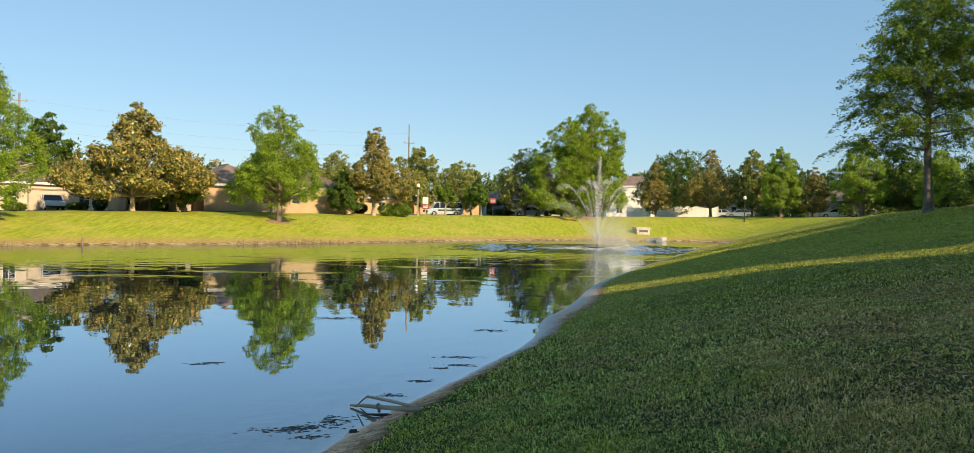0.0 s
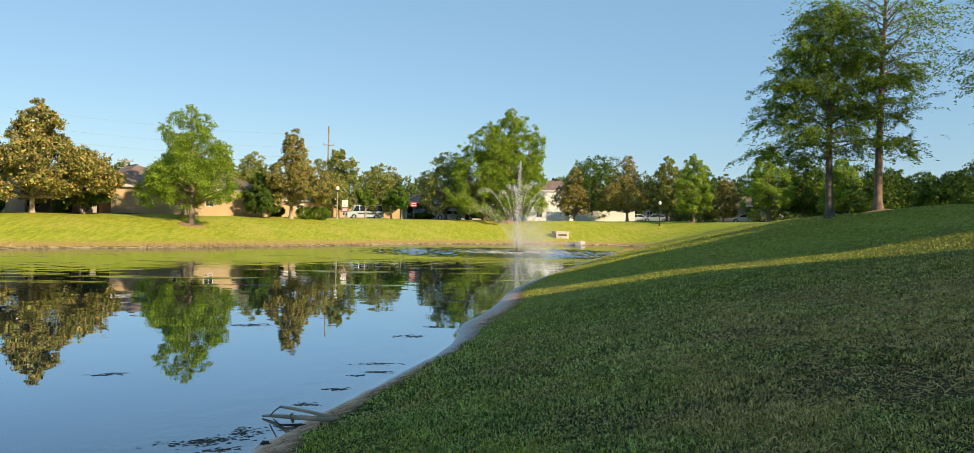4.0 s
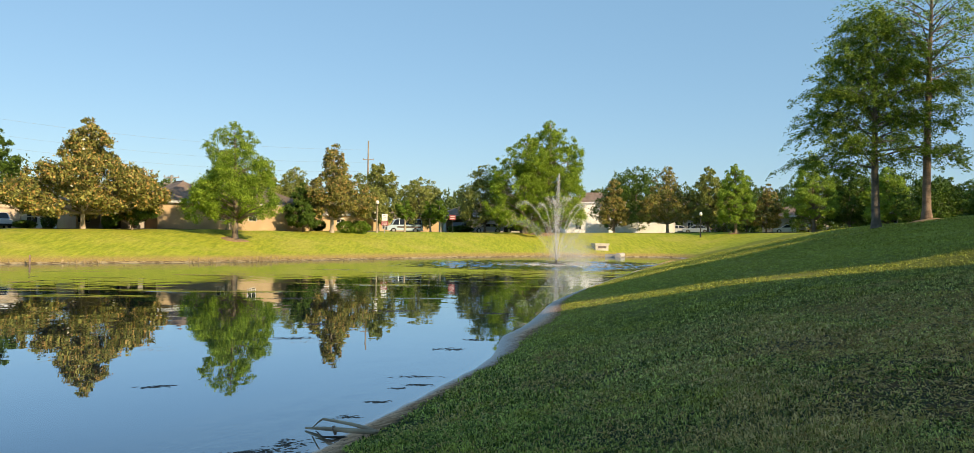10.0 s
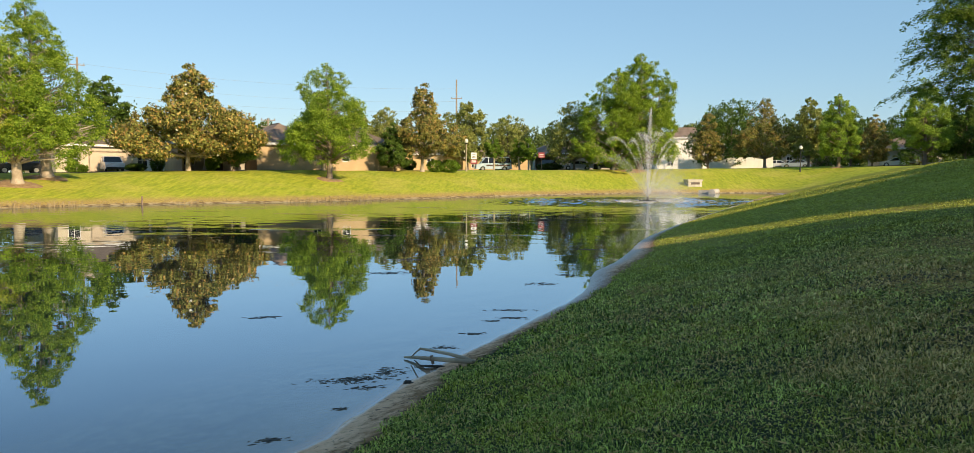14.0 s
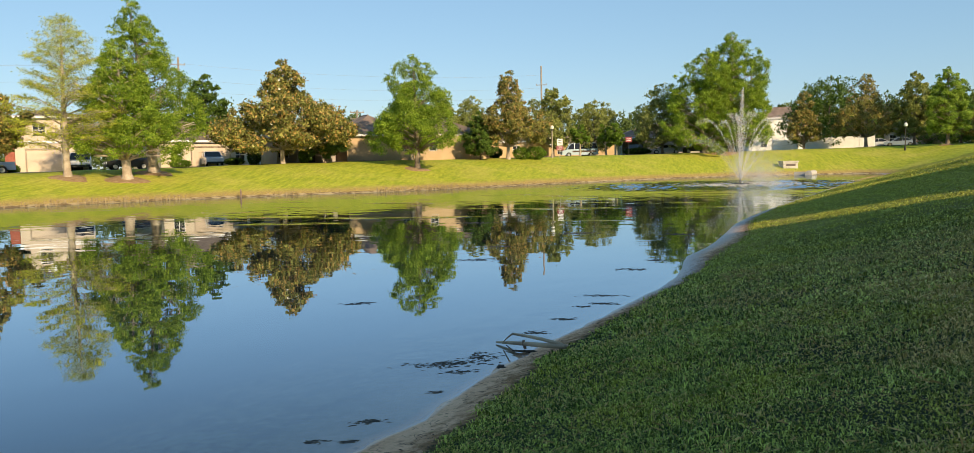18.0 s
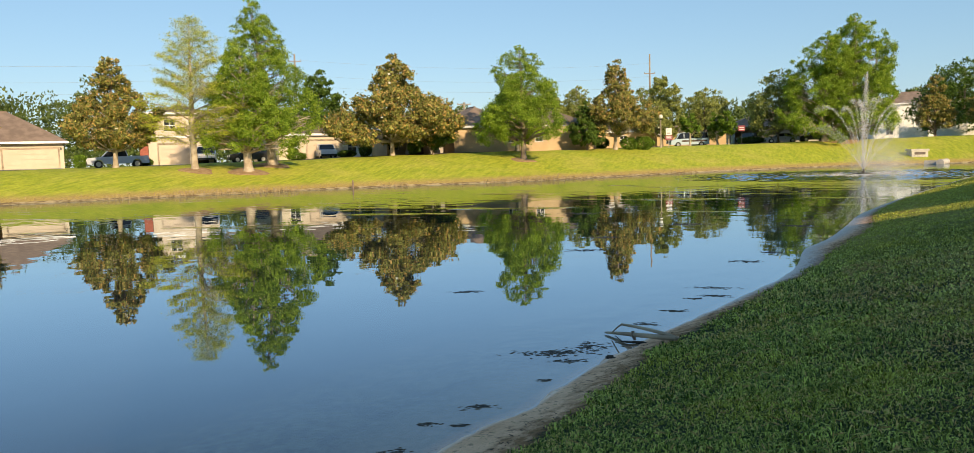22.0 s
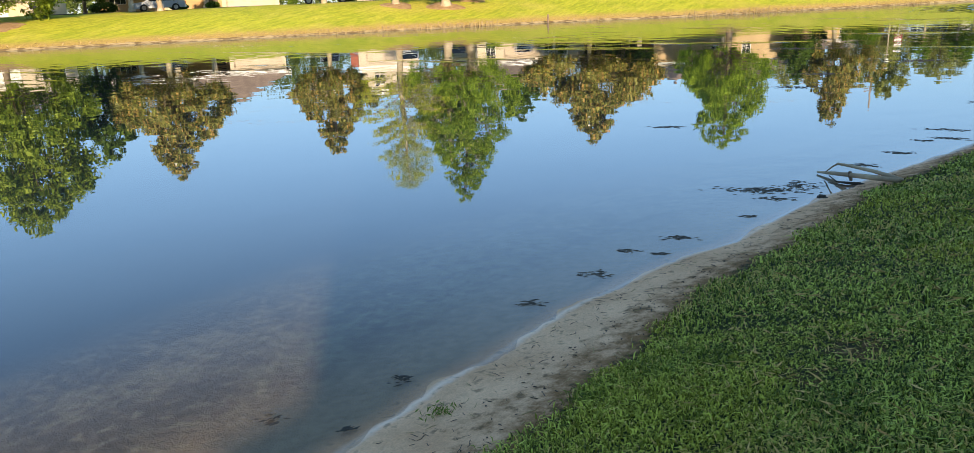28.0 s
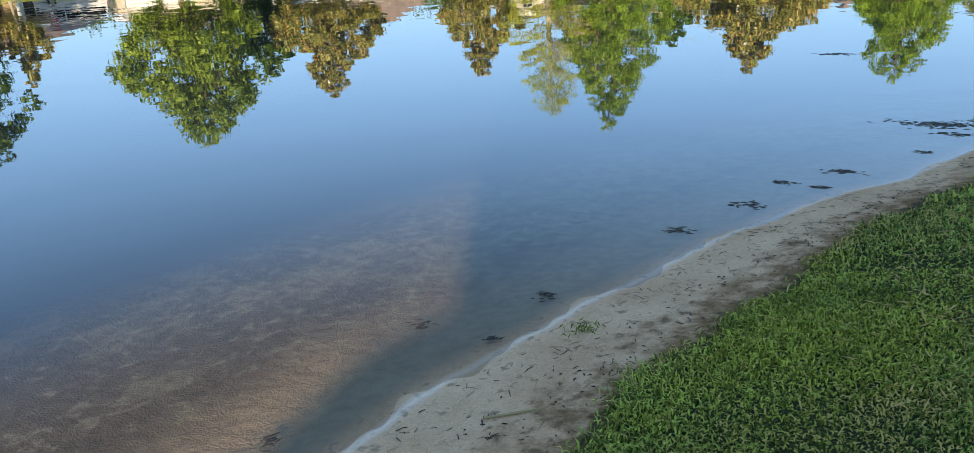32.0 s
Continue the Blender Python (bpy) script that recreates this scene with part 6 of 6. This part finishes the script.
part("stub", Build().tube([(-1.46, 9.30, 0.04), (-1.36, 9.14, 0.015), (-1.25, 9.1, 0.02), (-1.12, 9.14, 0.012), (-1.06, 9.12, 0.01)], [0.006, 0.010, 0.016, 0.018, 0.008], 7), DARK_DEBRIS, branch, "dark rotten wood under the limbs")
clod = Build()
for k, (x, y, z, r) in enumerate(((0, 0, 0.015, 0.036), (0.035, -0.014, 0.01, 0.024), (-0.03, 0.014, 0.01, 0.022))):
    clod.tube([(x - r, y, z - 0.03), (x - r * 0.5, y + 0.01, z + r * 0.3), (x + r * 0.4, y, z + r * 0.35), (x + r, y - 0.01, z - 0.03)], [r * 0.4, r * 0.8, r * 0.75, r * 0.3], 7)
single("clod", clod, DARK_DEBRIS, "dark lump of debris at the water's edge", "debris", pose(-1.38, 8.36, 0.0))


def raft(x, y, wide, deep, seed):
    """A patch of small dark floating leaves and scum, each piece thin and irregular."""
    rng = np.random.default_rng(seed)
    b = Build()
    n = int((12 + 62 * wide) * (2.0 if y < 9 and wide > 0.4 else 1.0))
    for _ in range(n):
        cx, cy = rng.normal(0, wide * 0.22), rng.normal(0, deep * 0.24)
        r = rng.uniform(0.009, 0.032) * (0.8 + 0.9 * min(1.5, y / 14))
        m = 7
        turn, squash = rng.normal(0, 0.35), rng.uniform(0.14, 0.4)
        ring = [(r * (1 + 0.35 * rng.normal()) * math.cos(6.283 * k / m), r * squash * (1 + 0.35 * rng.normal()) * math.sin(6.283 * k / m)) for k in range(m)]
        o = len(b.v)
        for px, py in ring:
            b.v.append((cx + px * math.cos(turn) - py * math.sin(turn), cy + px * math.sin(turn) + py * math.cos(turn), -0.003))
        b.v.append((cx, cy, 0.0005 + 0.002 * rng.uniform()))
        b.f += [(o + k, o + (k + 1) % m, o + m) for k in range(m)]
    single("floating_debris", b, DARK_DEBRIS, "raft of small dark leaves floating on the pond", "debris", pose(x, y, 0.004, 0, 0, -math.degrees(math.atan2(x, y))), kind="stuff")


for k, (x, y, w, d) in enumerate(((-2.04, 8.48, 1.0, 0.3), (-1.70, 8.85, 0.45, 0.45), (-1.80, 8.2, 0.4, 0.15), (-1.9, 7.44, 0.12, 0.1), (-2.28, 6.48, 0.35, 0.16), (-2.54, 5.96, 0.28, 0.1),
                                 (-2.28, 6.0, 0.15, 0.06), (-2.56, 5.32, 0.28, 0.14), (-4.31, 12.17, 0.55, 0.25), (-0.45, 13.1, 0.6, 0.22), (-0.35, 12.4, 0.55, 0.16), (-0.68, 12.1, 0.3, 0.16),
                                 (-0.92, 11.1, 0.4, 0.15), (0.1, 16.3, 0.6, 0.35), (0.63, 17.8, 0.55, 0.35), (-3.43, 20.7, 1.4, 0.5), (-3.4, 17.85, 1.2, 0.5), (-1.5, 24.5, 2.0, 0.7), (1.6, 24, 1.2, 0.5),
                                 (-2.74, 4.55, 0.25, 0.1), (-3.2, 2.48, 0.13, 0.13), (-2.86, 3.18, 0.13, 0.12), (-2.78, 2.6, 0.1, 0.06), (-2.96, 1.31, 0.14, 0.11), (-5.5, 29, 2.2, 0.8), (-1.2, 10.2, 0.3, 0.2))):
    raft(x, y, w, d, 200 + k)


def twigs(name, n, x0, x1, y0, y1, d0, d1, long, thick, material, seed, label, category):
    """Twigs and litter lying about on the sand."""
    rng = np.random.default_rng(seed)
    x, y = rng.uniform(x0, x1, n * 6), rng.uniform(y0, y1, n * 6)
    d = shore_distance(x, y)
    keep = np.flatnonzero((d > d0) & (d < d1))[:n]
    b = Build()
    z = ground_at(x[keep], y[keep], d[keep])
    for px, py, pz in zip(x[keep], y[keep], z):
        w, l = rng.uniform(0, 6.28), long * rng.uniform(0.3, 1.2)
        c, s = math.cos(w) * l / 2, math.sin(w) * l / 2
        bend = rng.normal(0, 0.15) * l
        r = thick * rng.uniform(0.6, 1.3)
        b.tube([(px - c, py - s, pz + r), (px + bend * 0.5, py - bend * 0.5, pz + r * 1.6), (px + c, py + s, pz + r)], [r, r, r * 0.5], 4)
    single(name, b, material, label, category, kind="stuff")


twigs("twig_litter", 520, -3.0, 1.5, 1.0, 14.0, 0.10, 0.95, 0.06, 0.002, DARK_DEBRIS, 301, "dark bits of twig and straw strewn on the sand", "litter")
twigs("straw_litter", 150, -3.0, 1.5, 1.0, 12.0, 0.10, 0.9, 0.08, 0.0025, DRY_STALK, 302, "dry straw bits strewn on the sand", "litter")
twigs("bark_litter", 130, -3.0, 1.0, 1.0, 11.0, 0.45, 1.05, 0.02, 0.0035, DARK_DEBRIS, 303, "dark crumbs of bark and soil on the sand", "litter")
twigs("soil_litter", 1300, -3.0, 3.0, 1.0, 20.0, 0.4, 0.98, 0.018, 0.0032, DARK_DEBRIS, 304, "dark crumbs of soil and leaf along the turf's edge", "litter")
twigs("drift_line", 300, -3.0, 0.6, 1.2, 13.0, 0.15, 0.2, 0.05, 0.0022, DARK_DEBRIS, 305, "thin dark drift line of twigs left on the sand", "litter")
stick = Build().tube([(-2.22, 1.92, 0.105), (-2.1, 2.03, 0.125), (-1.95, 2.18, 0.15)], [0.006, 0.007, 0.004], 6)
single("stick", stick, DRY_STALK, "thin pale dry stick lying on the sand", "stick")


# ---- grass ----
def blades(name, n_area, r0, r1, az0, az1, high, wide, material, seed, label, d_min=0.82):
    """Single grass blades, each bent and tapered, on the near bank."""
    rng = np.random.default_rng(seed)
    area = (r1 * r1 - r0 * r0) * radians(az1 - az0) / 2
    n = int(area * n_area)
    r = np.sqrt(rng.uniform(r0 * r0, r1 * r1, n))
    a = np.radians(rng.uniform(az0, az1, n))
    x, y = r * np.sin(a), r * np.cos(a)
    d = shore_distance(x, y)
    rag = 0.10 * np.sin(3.1 * y) + 0.07 * np.sin(7.7 * y + 1) + rng.normal(0, 0.07, n)
    rag = rag * 0.6 - turf_edge(y) + 0.82
    thin = bare_at(x, y)
    keep = (d + rag > d_min) & (rng.uniform(0, 1, n) > 0.2 * thin) & (r > r0 * rng.uniform(1, 1.1, n))
    thin = thin[keep]
    x, y, d = x[keep], y[keep], d[keep]
    n = len(x)
    z = ground_at(x, y, d)
    base = np.stack([x, y, z - 0.01], -1)
    w = rng.uniform(0, 6.283, n)
    tuft = 0.75 + 0.35 * np.sin(2.3 * x + 1.7 * y) * np.sin(1.9 * y - 0.7 * x) + rng.normal(0, 0.18, n)
    h = high * np.clip(tuft, 0.35, 1.5) * (1 - 0.35 * thin)
    tilt = rng.uniform(0.2, 1.55, n)
    out = np.stack([np.cos(w), np.sin(w), 0 * w], -1)
    side = np.stack([-np.sin(w), np.cos(w), 0 * w], -1) * (wide * rng.uniform(0.6, 1.3, n) / 2)[:, None]
    up = np.array([0, 0, 1.0])
    mid = base + out * (h * tilt * 0.35)[:, None] + up * (h * 0.62)[:, None]
    tip = base + out * (h * tilt * 1.0)[:, None] + up * (h * (1.0 - 0.48 * tilt))[:, None]
    v = np.stack([base - side * 0.7, base + side * 0.7, mid + side, mid - side, tip], 1).reshape(-1, 3)
    o = np.arange(n)[:, None] * 5
    quad = o + np.array([[0, 1, 2, 3]])
    cap = np.concatenate([o + 3, o + 2, o + 4, o + 4], 1)
    me = bpy.data.meshes.new(name)
    me.vertices.add(len(v)), me.loops.add(7 * n), me.polygons.add(2 * n)
    me.vertices.foreach_set("co", v.astype(np.float32).ravel())
    loops = np.concatenate([quad, cap[:, :3]], 1)
    me.loops.foreach_set("vertex_index", loops.astype(np.int32).ravel())
    starts = (np.arange(n)[:, None] * 7 + np.array([[0, 4]])).ravel()
    me.polygons.foreach_set("loop_start", starts.astype(np.int32))
    me.materials.append(material)
    me.update(calc_edges=True)
    single(name, me, material, label, "grass", kind="stuff")


def blade_material():
    m, t, n, l, p = nodes_of("grass_blades")
    r = n.new("ShaderNodeNewGeometry").outputs["Random Per Island"]
    at = n.new("ShaderNodeTexCoord").outputs["Object"]
    col = mixc(t, calc(t, "POWER", r, 1.45), (0.035, 0.068, 0.005), (0.96, 1.0, 0.27))
    sep = n.new("ShaderNodeSeparateXYZ")
    l.new(at, sep.inputs[0])
    at_x = sep.outputs[0]
    warm = ramp(t, noise_node(t, 0.9, 3, at), 0.45, 0.66)
    col = mixc(t, calc(t, "MULTIPLY", warm, 0.5), col, mixc(t, r, (0.22, 0.22, 0.012), (0.80, 0.70, 0.10)))
    deep = ramp(t, noise_node(t, 2.6, 4, at), 0.5, 0.68)
    col = mixc(t, calc(t, "MULTIPLY", deep, 0.5), col, (0.06, 0.12, 0.012))
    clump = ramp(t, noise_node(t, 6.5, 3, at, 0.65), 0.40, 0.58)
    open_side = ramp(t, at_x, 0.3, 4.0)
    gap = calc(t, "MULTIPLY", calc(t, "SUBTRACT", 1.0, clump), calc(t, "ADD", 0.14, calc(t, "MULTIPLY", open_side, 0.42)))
    patch = ramp(t, noise_node(t, 0.55, 4, at), 0.48, 0.70)
    dry = calc(t, "GREATER_THAN", calc(t, "ADD", calc(t, "MULTIPLY", patch, 0.5), r), 0.955)
    worn = calc(t, "MULTIPLY", ramp(t, sep.outputs[0], 0.5, 4.0), ramp(t, noise_node(t, 1.1, 3, at), 0.3, 0.62))
    near = calc(t, "SUBTRACT", 1.0, ramp(t, sep.outputs[1], 9.0, 15.0))
    col = mixc(t, calc(t, "MULTIPLY", calc(t, "MULTIPLY", worn, near), 0.55), col, (0.80, 0.58, 0.19))
    col = mixc(t, calc(t, "MULTIPLY", dry, calc(t, "ADD", 0.35, calc(t, "MULTIPLY", near, 0.65))), col, (0.85, 0.60, 0.24))
    off = calc(t, "MULTIPLY", ramp(t, sep.outputs[1], 12.0, 19.0), 0.6)
    col = mixc(t, off, col, (0.44, 0.49, 0.07))
    # shade painted into the blades towards the water: darker, greener colour
    near_dim = calc(t, "SUBTRACT", 1.0, ramp(t, at_x, -0.3, 3.2))
    col = mixc(t, calc(t, "MULTIPLY", near_dim, 0.9), col, mixc(t, 1.0, col, (0.77, 0.87, 0.67), "MULTIPLY"))
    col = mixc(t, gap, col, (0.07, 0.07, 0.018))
    l.new(col, p.inputs["Base Color"])
    p.inputs["Roughness"].default_value, p.inputs["Specular IOR Level"].default_value = 0.55, 0.15
    tr = n.new("ShaderNodeBsdfTranslucent")
    l.new(col, tr.inputs["Color"])
    mx = n.new("ShaderNodeMixShader")
    mx.inputs[0].default_value = 0.3
    l.new(p.outputs[0], mx.inputs[1])
    l.new(tr.outputs[0], mx.inputs[2])
    l.new(mx.outputs[0], n["Material Output"].inputs["Surface"])
    return m


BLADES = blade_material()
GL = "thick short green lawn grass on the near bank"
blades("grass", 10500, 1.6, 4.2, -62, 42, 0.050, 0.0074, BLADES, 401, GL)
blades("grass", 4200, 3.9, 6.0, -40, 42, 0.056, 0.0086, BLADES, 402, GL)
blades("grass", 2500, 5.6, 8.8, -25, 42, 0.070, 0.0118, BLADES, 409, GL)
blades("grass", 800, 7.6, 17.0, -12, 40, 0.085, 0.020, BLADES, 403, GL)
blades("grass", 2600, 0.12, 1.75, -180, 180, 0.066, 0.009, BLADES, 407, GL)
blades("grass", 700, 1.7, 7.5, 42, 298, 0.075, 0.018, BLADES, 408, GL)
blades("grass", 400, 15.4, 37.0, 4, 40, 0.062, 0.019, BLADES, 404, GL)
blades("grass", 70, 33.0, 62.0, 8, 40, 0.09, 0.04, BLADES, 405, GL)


def straw(n, seed):
    """Dead blades lying flat where the lawn is worn."""
    rng = np.random.default_rng(seed)
    x, y = rng.uniform(-1.2, 10, n), rng.uniform(2.5, 14, n)
    w = bare_at(x, y)
    keep = rng.uniform(0, 1, n) < 0.45 * w + 0.12
    x, y = x[keep], y[keep]
    d = shore_distance(x, y)
    x, y, d = x[d > 1], y[d > 1], d[d > 1]
    m = len(x)
    at = np.stack([x, y, ground_at(x, y, d) + rng.uniform(0.015, 0.06, m)], -1)
    single("dead_grass", leaves("dead_grass", at, rng.normal(0, 1, (m, 3)) * np.array([1, 1, 0.3]), 0.075, 0.008, STRAW, rng), STRAW, "dead straw lying where the lawn is worn", "grass", kind="stuff")


straw(90000, 406)
rng = np.random.default_rng(12)
tuft_at = np.array([-2.36, 2.86, ground_z(-2.36, 2.86) + 0.02]) + rng.normal(0, 1, (90, 3)) * np.array([0.035, 0.05, 0.008])
single("weed", leaves("weed", tuft_at, rng.normal(0, 1, (90, 3)) + np.array([0, 0, 0.7]), 0.035, 0.007, LEAF_HEDGE, rng), LEAF_HEDGE, "small green weed tuft on the sand", "weed", kind="stuff")
